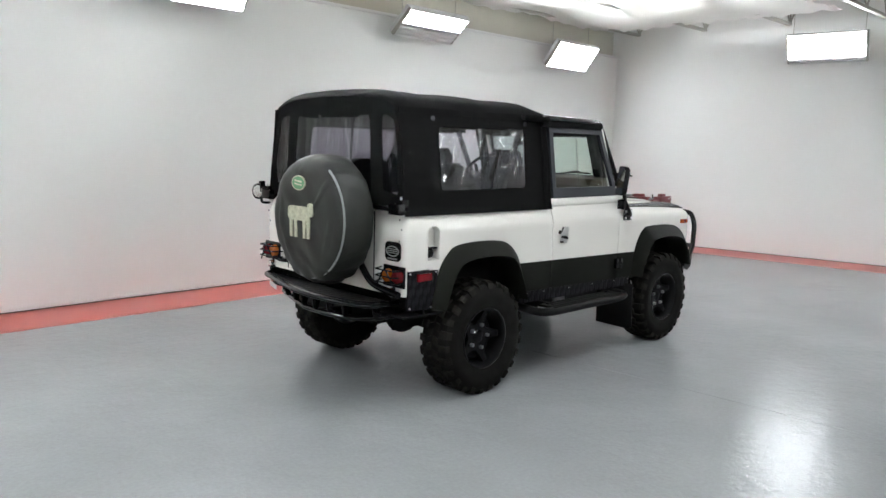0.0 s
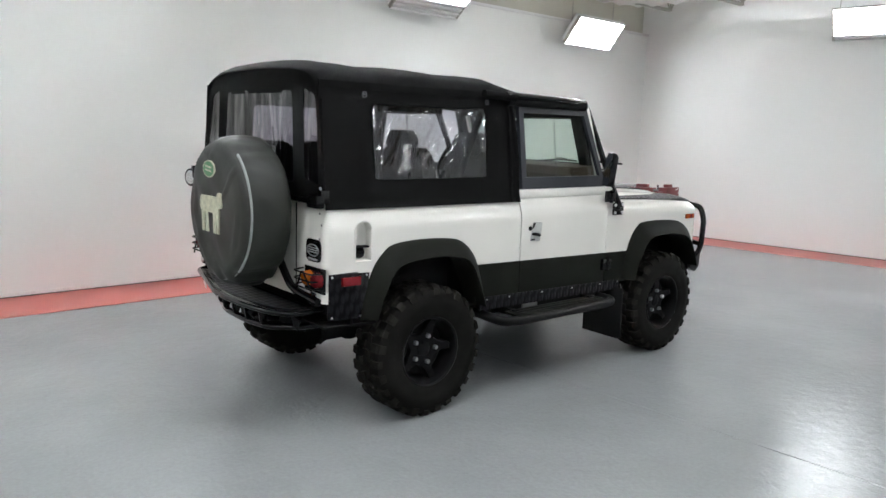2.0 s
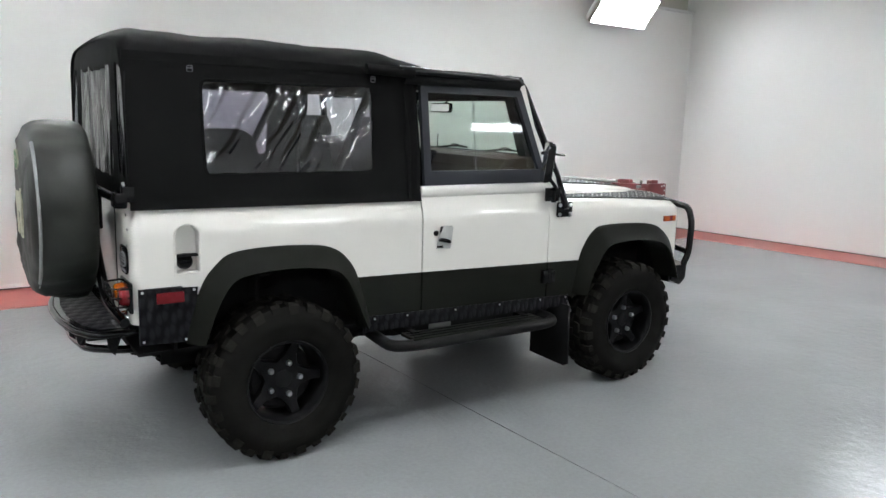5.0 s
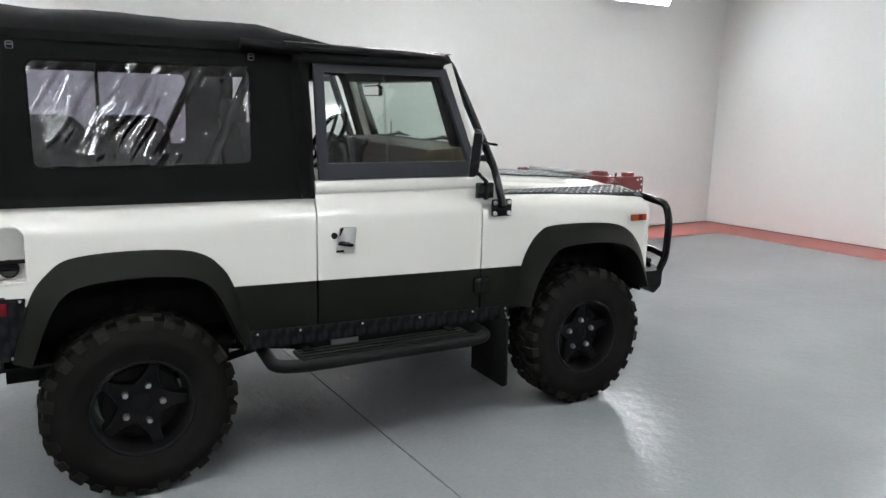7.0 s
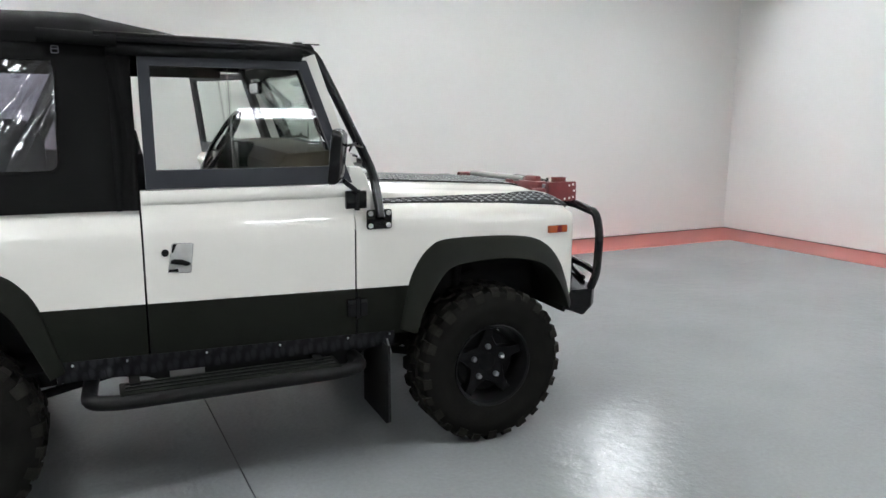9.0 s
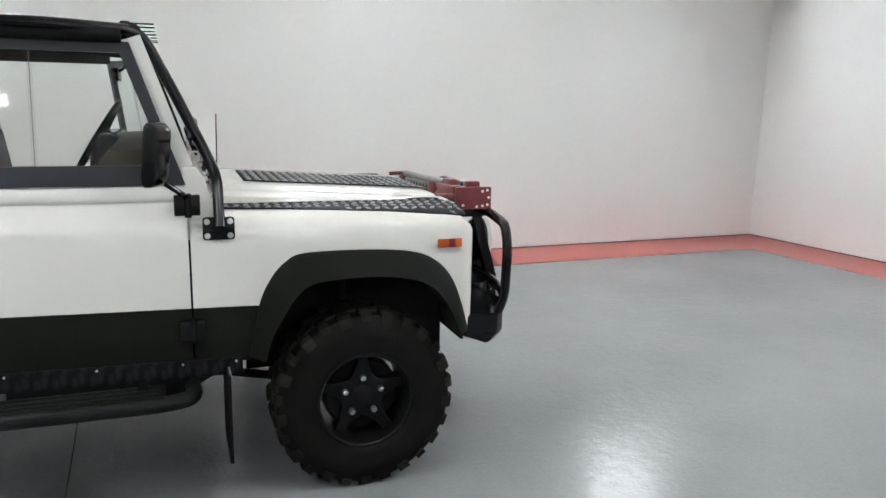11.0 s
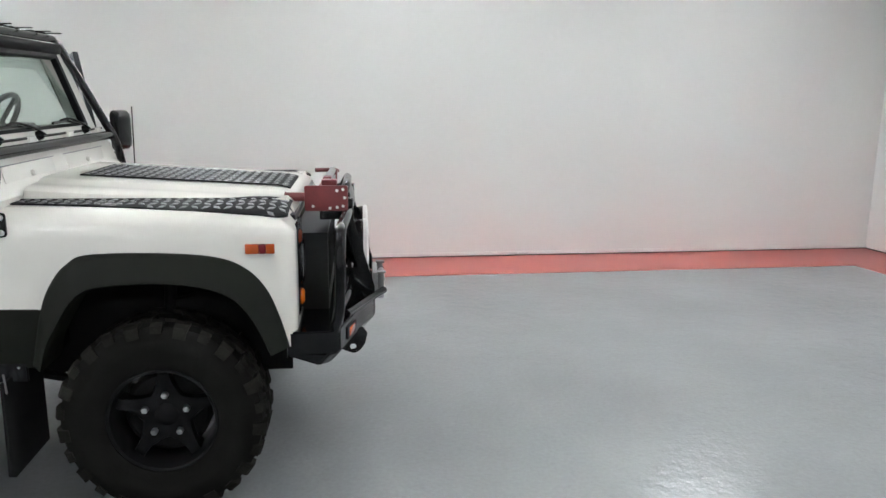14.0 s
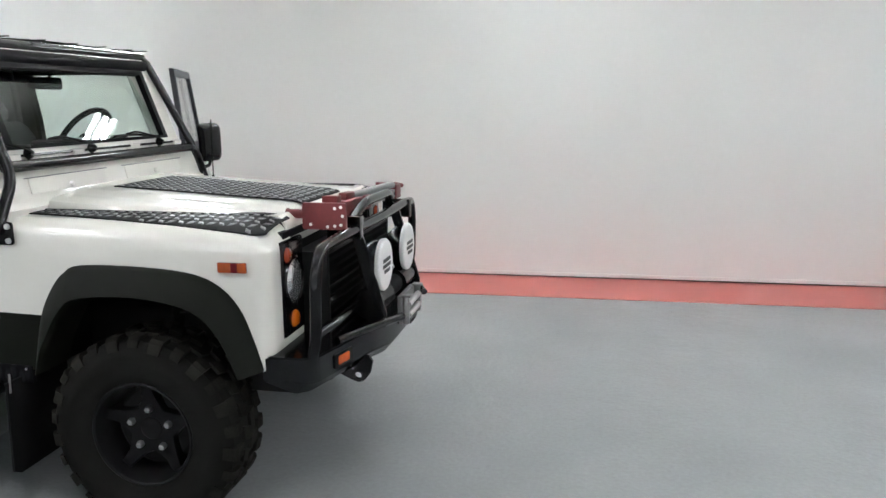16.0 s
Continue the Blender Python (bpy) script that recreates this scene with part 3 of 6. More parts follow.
for s in (-1, 1):
    p = [(RX, 0.0, -1, 0), (RX, s * 0.3, -1, 0), (RX, s * 0.6, -1, 0)]
    p += [
        (RX + 0.05 - 0.05 * math.cos(radians(t)), s * (W - 0.05 + 0.05 * math.sin(radians(t))), -math.cos(radians(t)), s * math.sin(radians(t))) for t in frange(0, 90, 15)]
    p += [(x, s * W, 0, s) for x in frange(RX + 0.06, -0.52, 0.05) + frange(-0.50, -0.38, 0.01) + frange(-0.36, 0.42, 0.02) + frange(0.45, DOOR0 - 0.004, 0.06)]
    shell("rear_side_panel", p, tub_low, TUB_ROWS, M_WHITE, car, "glossy white painted rear body side", 16, skip=in_recess if s < 0 else None)

    # front wing, wrapped round the nose
    p = [(x, s * W, 0, s) for x in frange(DOOR1 + 0.004, 1.90, 0.05) + frange(1.92, 2.80, 0.02)]
    p += [(FX - 0.06 + 0.06 * math.sin(radians(t)), s * (W - 0.06 + 0.06 * math.cos(radians(t))), math.sin(radians(t)), s * math.cos(radians(t))) for t in frange(0, 90, 15)]
    p += [(FX, s * 0.72, 1, 0), (FX, s * 0.672, 1, 0), (FX, s * 0.668, 1, 0), (FX, s * 0.55, 1, 0)]
    wing = shell("front_wing", p, lambda x, y: two_tone(x) if x < 1.93 else (max(interp(FRONT_CUT, x), 0.60) if x < 2.80 else 0.655 if abs(y) > 0.67 else 1.125), WING_ROWS, M_WHITE, car, "glossy white front wing")
    for v in wing.data.vertices:
        top_share = min(1.0, max(0.0, (v.co.z - 1.10) / 0.08))
        v.co.z -= (wing_drop(v.co.x, v.co.y) + 0.030 * max(0.0, (v.co.x - 2.72) / 0.15) ** 2) * top_share
    # flat wing top behind the rounded edge
    bm = bmesh.new()
    loft(bm, [[(x, s * y, 1.2015 - wing_drop(x, y)) for y in (0.50, 0.58, 0.64, 0.705)] for x in frange(DOOR1 + 0.03, FX - 0.09, 0.1)], lambda p: (0, 0, -0.016))
    part("wing_top", bm, M_WHITE, car)
    bm = bmesh.new()
    rows = []
    for x in frange(1.76, 2.79, 0.05) + [2.81, 2.83, 2.843]:
        edge = interp(PLATE_EDGE, x)
        rows.append([(x, s * y, plate_z(x, y)) for y in (0.50, 0.60, 0.66, edge - 0.03, edge - 0.015, edge)])
    loft(bm, rows, lambda p: (0, 0, -0.005))
    ob = part("tread_plate", bm, M_CHEQ, car, "black chequer plate on the wing top", 60)
    lozenges("plate_relief", lambda x, y: 0.55 < abs(y) < interp(PLATE_EDGE, x) - 0.012, lambda x, y: plate_z(x, y), 1.785, 2.82, min(s * 0.535, s * 0.740), max(s * 0.535, s * 0.740), ob)
    # dark lower panel under the two-tone line: behind the door and in front of it
    for x0, x1 in ((0.40, DOOR0 - 0.004), (DOOR1 + 0.004, 1.93)):
        bm = bmesh.new()
        prism(bm, [(x0, 0.605), (x1, 0.60), (x1, two_tone(x1) - 0.001), (x0, two_tone(x0) - 0.001)], "y", s * (W + 0.003), s * (W - 0.02), 0.003)
        part("lower_panel", bm, M_DKPLASTIC, car, "satin dark green-black lower body panel")
    # chequered sill strip with bolts
    bm = bmesh.new()
    prism(bm, [(0.44, 0.565), (1.86, 0.548), (1.86, 0.618), (0.44, 0.650)], "y", s * (W + 0.006), s * (W - 0.015), 0.003)
    sill = part("sill_plate", bm, M_CHEQD, car, "black chequer plate sill strip with bolts")
    uv_plane(sill, 0, 2)
    for x in (0.498, 0.697, 1.008, 1.319, 1.63, 1.834):
        bm = bmesh.new()
        rod(bm, (x, s * (W + 0.004), 0.643 - 0.021 * x), (x, s * (W + 0.010), 0.643 - 0.021 * x), 0.0048, 8)
        part("bolt", bm, M_CHROME, sill)
    # rear corner chequer plate
    bm = bmesh.new()
    prism(bm, [(-0.655, 0.655), (-0.43, 0.645), (-0.40, 0.895), (-0.655, 0.905)], "y", s * (W + 0.004), s * (W - 0.02), 0.003)
    corner = part("corner_plate", bm, M_CHEQD, car, "black chequer plate on the rear body corner")
    uv_plane(corner, 0, 2)
    bm = bmesh.new()
    box(bm, -0.585, -0.465, min(s * (W + 0.004), s * (W + 0.022)), max(s * (W + 0.004), s * (W + 0.022)), 0.835, 0.885, 0.006)
    part("side_reflector", bm, M_REDLENS, corner, "red side reflector lamp")
    for x, z in ((-0.64, 0.89), (-0.42, 0.885), (-0.64, 0.67), (-0.46, 0.66)):
        bm = bmesh.new()
        rod(bm, (x, s * (W + 0.003), z), (x, s * (W + 0.009), z), 0.006, 8)
        part("bolt", bm, M_CHROME, corner)


# wheel arch flares: swept from the body side out to the lip and back inside
def flare(outer, lip, s):
    cu = sum(q[0] for q in lip) / len(lip)
    rows = []
    sect = [(0.0, 0.000), (0.05, 0.012), (0.14, 0.026), (0.55, 0.058), (0.85, 0.082), (0.96, 0.088), (1.0, 0.082), (1.02, 0.05), (1.01, -0.10)]
    for f, out in sect:
        rows.append([(o[0] + (l[0] - o[0]) * f, s * (W + out), o[1] + (l[1] - o[1]) * f) for o, l in zip(outer, lip)])
    bm = bmesh.new()
    loft(bm, rows, lambda p: (0, -s * 0.004, 0))
    return part("wheel_arch_flare", bm, M_DKPLASTIC, car, "satin dark plastic wheel arch flare", 50)


for s in (-1, 1):
    flare(REAR_OUT, REAR_LIP, s)
    flare(FRONT_OUT, FRONT_LIP, s)
    for name, x0, x1, zt in (("rear_wheel_well", -0.50, 0.44, 1.03), ("front_wheel_well", 1.90, 2.82, 1.03)):
        bm = bmesh.new()
        y0, y1 = s * 0.47, s * (W - 0.018)
        box(bm, x0, x1, min(y0, y0 + s * 0.02), max(y0, y0 + s * 0.02), 0.45, zt)
        box(bm, x0, x1, min(y0, y1), max(y0, y1), zt, zt + 0.01)
        for x in (x0, x1):
            box(bm, x - 0.006, x + 0.006, min(y0, y1), max(y0, y1), 0.60, zt)
        part(name, bm, M_BLACKMATT, car)


# ---- wheels ----
TYRE = 0.969                   # scale of the tyre on its rim


def make_wheel():
    w = bpy.data.objects.new("wheel", None)
    scene.collection.objects.link(w)
    w.parent = car
    m = pose(0, 0, 0, 90, 0, 0)            # lathe axis along -y, the outer side
    bm = bmesh.new()
    prof = [(0.197, -0.110), (0.212, -0.118), (0.255, -0.130), (0.30, -0.136), (0.34, -0.130), (0.372, -0.122), (0.386, -0.108),
            (0.390, -0.06), (0.391, 0.0), (0.390, 0.06), (0.386, 0.108), (0.372, 0.122), (0.34, 0.130), (0.335, 0.1325), (0.30, 0.136), (0.29, 0.1335), (0.255, 0.130), (0.235, 0.126), (0.212, 0.118), (0.197, 0.110)]
    prof = [(r * TYRE if r > 0.22 else r, h) for r, h in prof]
    lathe(bm, prof, m, 72, True)
    t = part("tyre", bm, M_RUBBER, w, "black mud-terrain tyre")
    # tread blocks: staggered shoulder lugs that wrap on to the sidewall, and two centre rows
    bm = bmesh.new()
    n = 26
    for k in range(n):
        for side in (-1, 1):
            a = 2 * math.pi * (k + (0.0 if side < 0 else 0.5)) / n
            half = 0.075 if k % 2 else 0.062
            reach = 0.352 if k % 2 else 0.366
            for lo, hi, r0, r1, h in ((0.062, 0.118, 0.385, 0.4055, half),):
                vs = []
                for da in (-h, h):
                    sk = da * 0.9
                    for r, y in ((r0 - 0.004, lo), (r1, lo), (r1, hi - 0.012), (r1 - 0.012, hi + 0.006), (reach, 0.1335), (reach, 0.118)):
                        ang = a + sk
                        vs.append(bm.verts.new((r * TYRE * math.sin(ang), side * y, r * TYRE * math.cos(ang))))
                for j in range(6):
                    i = (j + 1) % 6
                    bm.faces.new((vs[j], vs[i], vs[6 + i], vs[6 + j]))
                bm.faces.new(vs[:6])
                bm.faces.new(vs[6:][::-1])
            # centre block, skewed
            a2 = a + math.pi / n * 0.9
            vs = []
            for r in (0.385, 0.4045):
                for da, y in ((-0.085, 0.052), (0.055, 0.050), (0.085, 0.006), (-0.045, 0.010)):
                    vs.append(bm.verts.new((r * TYRE * math.sin(a2 + da), side * y, r * TYRE * math.cos(a2 + da))))
            for q in ((0, 1, 5, 4), (1, 2, 6, 5), (2, 3, 7, 6), (3, 0, 4, 7), (4, 5, 6, 7)):
                bm.faces.new([vs[i] for i in q])
    part("tread", bm, M_TREAD, t)
    # raised sidewall ring
    bm = bmesh.new()
    lathe(bm, [(0.208, 0.112), (0.211, 0.119), (0.206, 0.122), (0.197, 0.117), (0.190, 0.100), (0.186, 0.03), (0.184, -0.10), (0.206, -0.118), (0.210, -0.112), (0.198, -0.08), (0.194, 0.03), (0.197, 0.095)], m, 64, True)
    rim = part("rim", bm, M_RIM, w, "black alloy rim with five star spokes")
    # five-pointed star of spokes
    poly = []
    for k in range(5):
        a = radians(90 - 72 * k)
        for da, r in ((36, 0.098), (22, 0.112), (10.5, 0.145), (6.5, 0.189), (-6.5, 0.189), (-10.5, 0.145), (-22, 0.112)):
            poly.append((r * math.cos(a + radians(da)), r * math.sin(a + radians(da))))
    bm = bmesh.new()
    rows = []
    cen = [(0.0, 0.0)] * len(poly)
    def dish(r):
        return -(0.052 + 0.030 * max(0.0, (r - 0.10) / 0.10) ** 1.5)
    lay = []
    for f in (0.30, 0.62, 0.86, 0.95, 1.0):
        lay.append([(q[0] * f, dish(math.hypot(*q) * f) + (0.010 if f > 0.97 else 0.002 if f > 0.9 else 0), q[1] * f) for q in poly])
    lay.append([(q[0], 0.0, q[1]) for q in poly])
    lay = [r + [r[0]] for r in lay]
    loft(bm, lay)
    ring = [bm.verts.new(p) for p in lay[0][:-1]]
    bm.faces.new(ring)
    part("spokes", bm, M_RIM, rim, "", 40)
    bm = bmesh.new()
    lathe(bm, [(0.046, -0.01), (0.046, 0.053), (0.038, 0.058), (0.0005, 0.060)], m, 32)
    part("hub", bm, M_RIM, rim)
    bm = bmesh.new()
    lathe(bm, [(0.165, -0.10), (0.165, 0.01), (0.150, 0.02), (0.001, 0.02)], m, 40)
    part("brake_drum", bm, M_BLACKMATT, w)
    for k in range(5):
        a = radians(90 - 72 * k)
        bm = bmesh.new()
        c = (0.0825 * math.cos(a), 0.0825 * math.sin(a))
        lathe(bm, [(0.0145, 0.045), (0.0145, 0.068), (0.0115, 0.074), (0.0004, 0.075)], pose(c[0], 0, c[1]) @ m, 6)
        part("wheel_nut", bm, M_CHROME, rim, "bright steel wheel nut")
    return w


base_wheel = make_wheel()
WY = 0.748
SPOTS = [(WB, -WY, 0, 0), (0.0, -WY, 18, 0), (WB, WY, 30, 180), (0.0, WY, 50, 180)]
for i, (x, y, spin, turn) in enumerate(SPOTS):
    mm = pose(x, y, AXLE_Z, 0, 0, turn) @ pose(0, 0, 0, 0, spin, 0)
    if i:
        copy_thing(base_wheel, mm)
    else:
        base_wheel.matrix_basis = mm


# ---- doors ----
def make_door(s, swing):
    """A door in closed position, turned by swing degrees about its front hinge line."""
    ox, oy = DOOR1, s * W
    front = DOOR0 + 0.004 - ox
    rows = SHOULDER + [(1.210, 0.0205), (1.225, 0.0250), (1.243, 0.031), (1.252, 0.034), (1.258, 0.029), (1.268, 0.025), (1.298, 0.027), (1.310, 0.034), (1.313, 0.05)]
    p = [(x, 0.0, 0, s) for x in frange(front, -0.004, 0.06)]
    d = shell("door", p, lambda x, y: two_tone(x + ox), rows, M_WHITE, car, "white door with charcoal window frame, closed" if not swing else "white door with charcoal window frame, swung open", thick=0.045)
    d.matrix_basis = pose(ox + (0.03 if swing else 0), oy + (0.02 if swing else 0), 0, 0, 0, swing)
    bm = bmesh.new()
    prism(bm, [(front, 0.60), (-0.004, 0.60), (-0.004, two_tone(ox) - 0.001), (front, two_tone(DOOR0) - 0.001)], "y", s * 0.003, -s * 0.03, 0.003)
    part("lower_panel", bm, M_DKPLASTIC, d, "satin dark lower door panel")

    def lean(z):
        return -s * (0.030 + (z - 1.31) * 0.135)
    out = [(0.812 - ox, 1.316), (0.812 - ox, 1.843), (1.495 - ox, 1.843), (1.672 - ox, 1.316)]
    hole = [(0.856 - ox, 1.390), (0.856 - ox, 1.802), (1.462 - ox, 1.802), (1.606 - ox, 1.390)]
    bm = bmesh.new()
    n = 8
    o2 = [tuple(Vector(a).lerp(Vector(b), k / n)) for a, b in zip(out, out[1:] + out[:1]) for k in range(n)]
    h2 = [tuple(Vector(a).lerp(Vector(b), k / n)) for a, b in zip(hole, hole[1:] + hole[:1]) for k in range(n)]
    holed(bm, o2, h2, lambda u, v: (u, lean(v), v), lambda q: (0, -s * 0.028, 0), 2)
    part("window_frame", bm, M_FRAME, d, "charcoal metal window frame")
    cut0 = 1.15 - ox
    for name, poly, off in (("rear_pane", [(0.850 - ox, 1.38), (0.850 - ox, 1.81), (cut0 + 0.02, 1.81), (cut0 + 0.02, 1.38)], 0.010),
                            ("front_pane", [(cut0, 1.38), (cut0, 1.81), (1.468 - ox, 1.81), (1.615 - ox, 1.38)], 0.018)):
        bm = bmesh.new()
        loft(bm, [[(u, lean(v) - s * off, v) for u, v in (poly[0], poly[1])], [(u, lean(v) - s * off, v) for u, v in (poly[3], poly[2])]], lambda q: (0, -s * 0.003, 0))
        g = part(name, bm, M_DOORGLASS, d, "clear sliding window pane")
        g.visible_shadow = False
    bm = bmesh.new()
    rod(bm, (cut0 + 0.01, lean(1.385) - s * 0.014, 1.385), (cut0 + 0.01, lean(1.805) - s * 0.014, 1.805), 0.0016, 6)
    part("pane_edge", bm, M_GREY, d)
    # handle: flush pale plate standing for a recessed cup, with a black lever and a lock button
    hx, hz = 0.927 - ox, 1.035
    bm = bmesh.new()
    cup = [(-0.053, -0.058), (0.030, -0.063), (0.036, -0.060), (0.050, 0.052), (0.044, 0.059), (-0.026, 0.062), (-0.033, 0.056)]
    prism(bm, [(hx + u, hz + v) for u, v in cup], "y", s * 0.0035, s * 0.0005, 0.001)
    hnd = part("door_handle", bm, M_SILVER, d, "pale flush door handle plate, recess shade painted in, black lever")
    # thin grey line draws the shaded edge of the recess
    bm = bmesh.new()
    tube(bm, [(hx + u, s * 0.003, hz + v) for u, v in cup], 0.0010, 6, closed=True)
    part("handle_shade_edge", bm, M_GREY, hnd)
    bm = bmesh.new()
    prism(bm, [(hx + u, hz + v) for u, v in ((-0.041, -0.008), (-0.028, -0.002), (0.004, -0.006), (0.030, -0.017), (0.037, -0.027), (0.022, -0.033), (-0.042, -0.020))], "y", s * 0.016, s * 0.001, 0.003)
    # two dark wedges beside the lever paint the shade inside the recess
    prism(bm, [(hx + u, hz + v) for u, v in ((-0.036, 0.022), (-0.030, 0.024), (-0.014, 0.058), (-0.024, 0.060), (-0.031, 0.055))], "y", s * 0.006, s * 0.001, 0.001)
    prism(bm, [(hx + u, hz + v) for u, v in ((-0.051, -0.055), (-0.012, -0.057), (-0.014, -0.043), (-0.030, -0.046), (-0.049, -0.044))], "y", s * 0.006, s * 0.001, 0.001)
    part("pull_and_shade", bm, M_BLACK, hnd)
    bm = bmesh.new()
    lathe(bm, [(0.015, 0.0), (0.015, 0.006), (0.010, 0.009), (0.0004, 0.007)], pose(hx - 0.060, s * 0.001, hz + 0.025, 90 if s < 0 else -90, 0, 0), 20)
    part("lock_button", bm, M_BLACK, hnd)
    # hinges
    for z0, z1 in ((1.205, 1.285), (0.712, 0.792)):
        bm = bmesh.new()
        box(bm, -0.05, 0.045, min(s * 0.002, s * 0.030), max(s * 0.002, s * 0.030), z0, z1, 0.006)
        rod(bm, (0.0, s * 0.026, z0 - 0.006), (0.0, s * 0.026, z1 + 0.006), 0.013, 12)
        part("hinge", bm, M_BLACK, d, "black door hinge block")
    return d


make_door(-1, 0)
make_door(1, -68)

# ---- soft top ----
top = part("soft_top", box(bmesh.new(), 0.70, 0.74, -0.6, 0.6, 1.90, 1.93), M_CANVAS, car, "black canvas soft top with clear side and rear windows")


def side_y(z):
    return 0.768 - (z - 1.275) * 0.118 + 0.3 * max(0.0, 1.275 - z)


def crease(x, y, z, k=1.0):
    return k * (0.006 * noise.noise(Vector((x * 5, y * 5, z * 3))) + 0.003 * noise.noise(Vector((x * 17, y * 17, z * 9))))


def creases(u, v, seed):
    """Relief of crinkled vinyl: sharp folds that lean forward, on a slack billow."""
    c, l = u * 0.85 - v * 0.53, u * 0.53 + v * 0.85
    c += 0.03 * noise.noise(Vector((l * 4, u * 3, seed)))
    fold = max(0.0, 1 - 1.6 * abs(noise.noise(Vector((c * 15, l * 1.6, 2.7 * seed))))) ** 3
    small = max(0.0, 1 - 2.0 * abs(noise.noise(Vector((c * 27, l * 3, 5 + seed))))) ** 2
    patch = max(0.0, 0.75 + noise.noise(Vector((u * 4, v * 5, 11 * seed))))
    return 0.0060 * noise.noise(Vector((c * 11, l * 1.6, seed))) + 0.0130 * fold * patch + 0.0030 * small * (0.3 + patch)


def crown(x):
    return interp([(-0.67, 1.99), (-0.63, 2.025), (-0.58, 2.042), (-0.30, 2.032), (-0.02, 2.036), (0.05, 2.040), (0.3, 2.026), (0.55, 2.030), (0.62, 2.030), (0.70, 2.012), (0.97, 1.963), (1.25, 1.943), (1.52, 1.925)], x)


SECT = [(0.0, 0.0), (0.15, 0.001), (0.30, 0.006), (0.44, 0.014), (0.54, 0.028), (0.60, 0.045), (0.640, 0.068), (0.664, 0.10), (0.678, 0.135), (0.690, 0.175)]


def section_z(x, y):
    return crown(x) - interp(SECT, abs(y))


rows = []
for x in frange(-0.67, 0.80, 0.03) + frange(0.83, 1.50, 0.04):
    row = []
    shrink = 1 - 0.03 * max(0.0, (x - 0.7) / 0.8)
    cut = 1.0 if x < 0.80 else 0.0
    for y, d in SECT[::-1] + [(-a, b) for a, b in SECT[1:]]:
        dd = d if (cut or d < 0.07) else 0.07 + (d - 0.07) * 0.25
        row.append((x, y * shrink + 0.006 * math.copysign(1, y) * (abs(y) > 0.6), crown(x) - dd + crease(x, y, 0, 0.8)))
    rows.append(row)
bm = bmesh.new()
loft(bm, rows, lambda p: (0, 0, -0.004))
part("roof_canvas", bm, M_CANVAS, top, "", 60)

for s in (-1, 1):
    # side panel round the window
    hole = rounded_rect(-0.335, 0.505, 1.398, 1.802, 0.035, 6)
    k = len(hole) // 4
    corners = [(0.772, 1.880), (-0.668, 1.880), (-0.668, 1.245), (0.772, 1.236)]
    outer = []
    for i in range(4):
        a, b = Vector(corners[i - 1]), Vector(corners[i])
        c = Vector(corners[(i + 1) % 4])
        for j in range(k):
            t = j / (k - 1)
            outer.append(tuple(b.lerp(a, (0.5 - t) * 0.9) if t < 0.5 else b.lerp(c, (t - 0.5) * 0.9)))
    bm = bmesh.new()

    def on_side(u, v, s=s):
        f = 1.0 + 2.5 * max(0.0, (u - 0.55) / 0.2)
        return (u, s * (side_y(v) + crease(u, s, v, f)), v)
    holed(bm, outer, hole, on_side, lambda q, s=s: (0, -s * 0.004, 0), 10)
    part("side_canvas", bm, M_CANVAS, top, "", 60)
    # clear window with billows
    bm = bmesh.new()
    rows = []
    for u in frange(-0.345, 0.515, 0.008):
        row = []
        for v in frange(1.39, 1.81, 0.008):
            e = min(1.0, min(u + 0.345, 0.515 - u, v - 1.39, 1.81 - v) / 0.05)
            row.append((u, s * (side_y(v) - 0.003 + e * creases(u, v - 1.6, s)), v))
        rows.append(row)
    loft(bm, rows)
    g = part("side_window", bm, M_VINYL, top, "crinkled clear vinyl window", 180)
    g.visible_shadow = False
    # stitched window border
    bm = bmesh.new()
    tube(bm, [on_side(u, v) for u, v in rounded_rect(-0.345, 0.515, 1.388, 1.812, 0.04, 6)], 0.0025, 6, closed=True)
    part("window_hem", bm, M_CANVAS, top)
    # turn-button fasteners
    for u in (-0.385, 0.525):
        bm = bmesh.new()
        z = 1.852
        yf = s * (side_y(z) + 0.005)
        tube(bm, [(u + a, yf, z + b) for a, b in rounded_rect(-0.012, 0.012, -0.013, 0.013, 0.005, 3)], 0.0022, 6, closed=True)
        rod(bm, (u - 0.012, yf, z + 0.003), (u + 0.012, yf, z + 0.003), 0.0026, 6)
        part("fastener", bm, M_BUCKLE, top, "small grey strap buckle")
    # roof hem that overlaps the side panel
    rows = []
    for u in frange(-0.665, 0.69, 0.03):
        rows.append([(u, s * (side_y(z) + 0.006 + 0.002 * math.sin(u * 31 + z * 40)), z) for z in (1.878, 1.890, 1.902, 1.915)])
    bm = bmesh.new()
    loft(bm, rows, lambda q, s=s: (0, -s * 0.005, 0))
    part("roof_hem", bm, M_CANVAS, top, "", 60)
    # front hem that hangs in folds behind the door
    rows = []
    for k in range(13):
        z = 1.236 + (1.90 - 1.236) * k / 12
        row = []
        for j in range(9):
            t = j / 8
            row.append((0.70 + 0.085 * t, s * (side_y(min(z, 1.86)) + 0.004 + 0.012 * math.sin(t * 9 + z * 5 + 1.5 * math.sin(z * 7))), z))
        rows.append(row)
    bm = bmesh.new()
    loft(bm, rows, lambda q, s=s: (0, -s * 0.004, 0))
    part("front_hem", bm, M_CANVAS, top, "", 70)

# rear panel: three windows
ZB = 1.285


def on_rear(u, v):
    y = u * (1 - 0.085 * v)
    zt = section_z(-0.66, y) - 0.01
    z = ZB + v * (zt - ZB)
    return (-0.668 + 0.012 * v * v + crease(3, u * 2, z, 0.8), y, z)


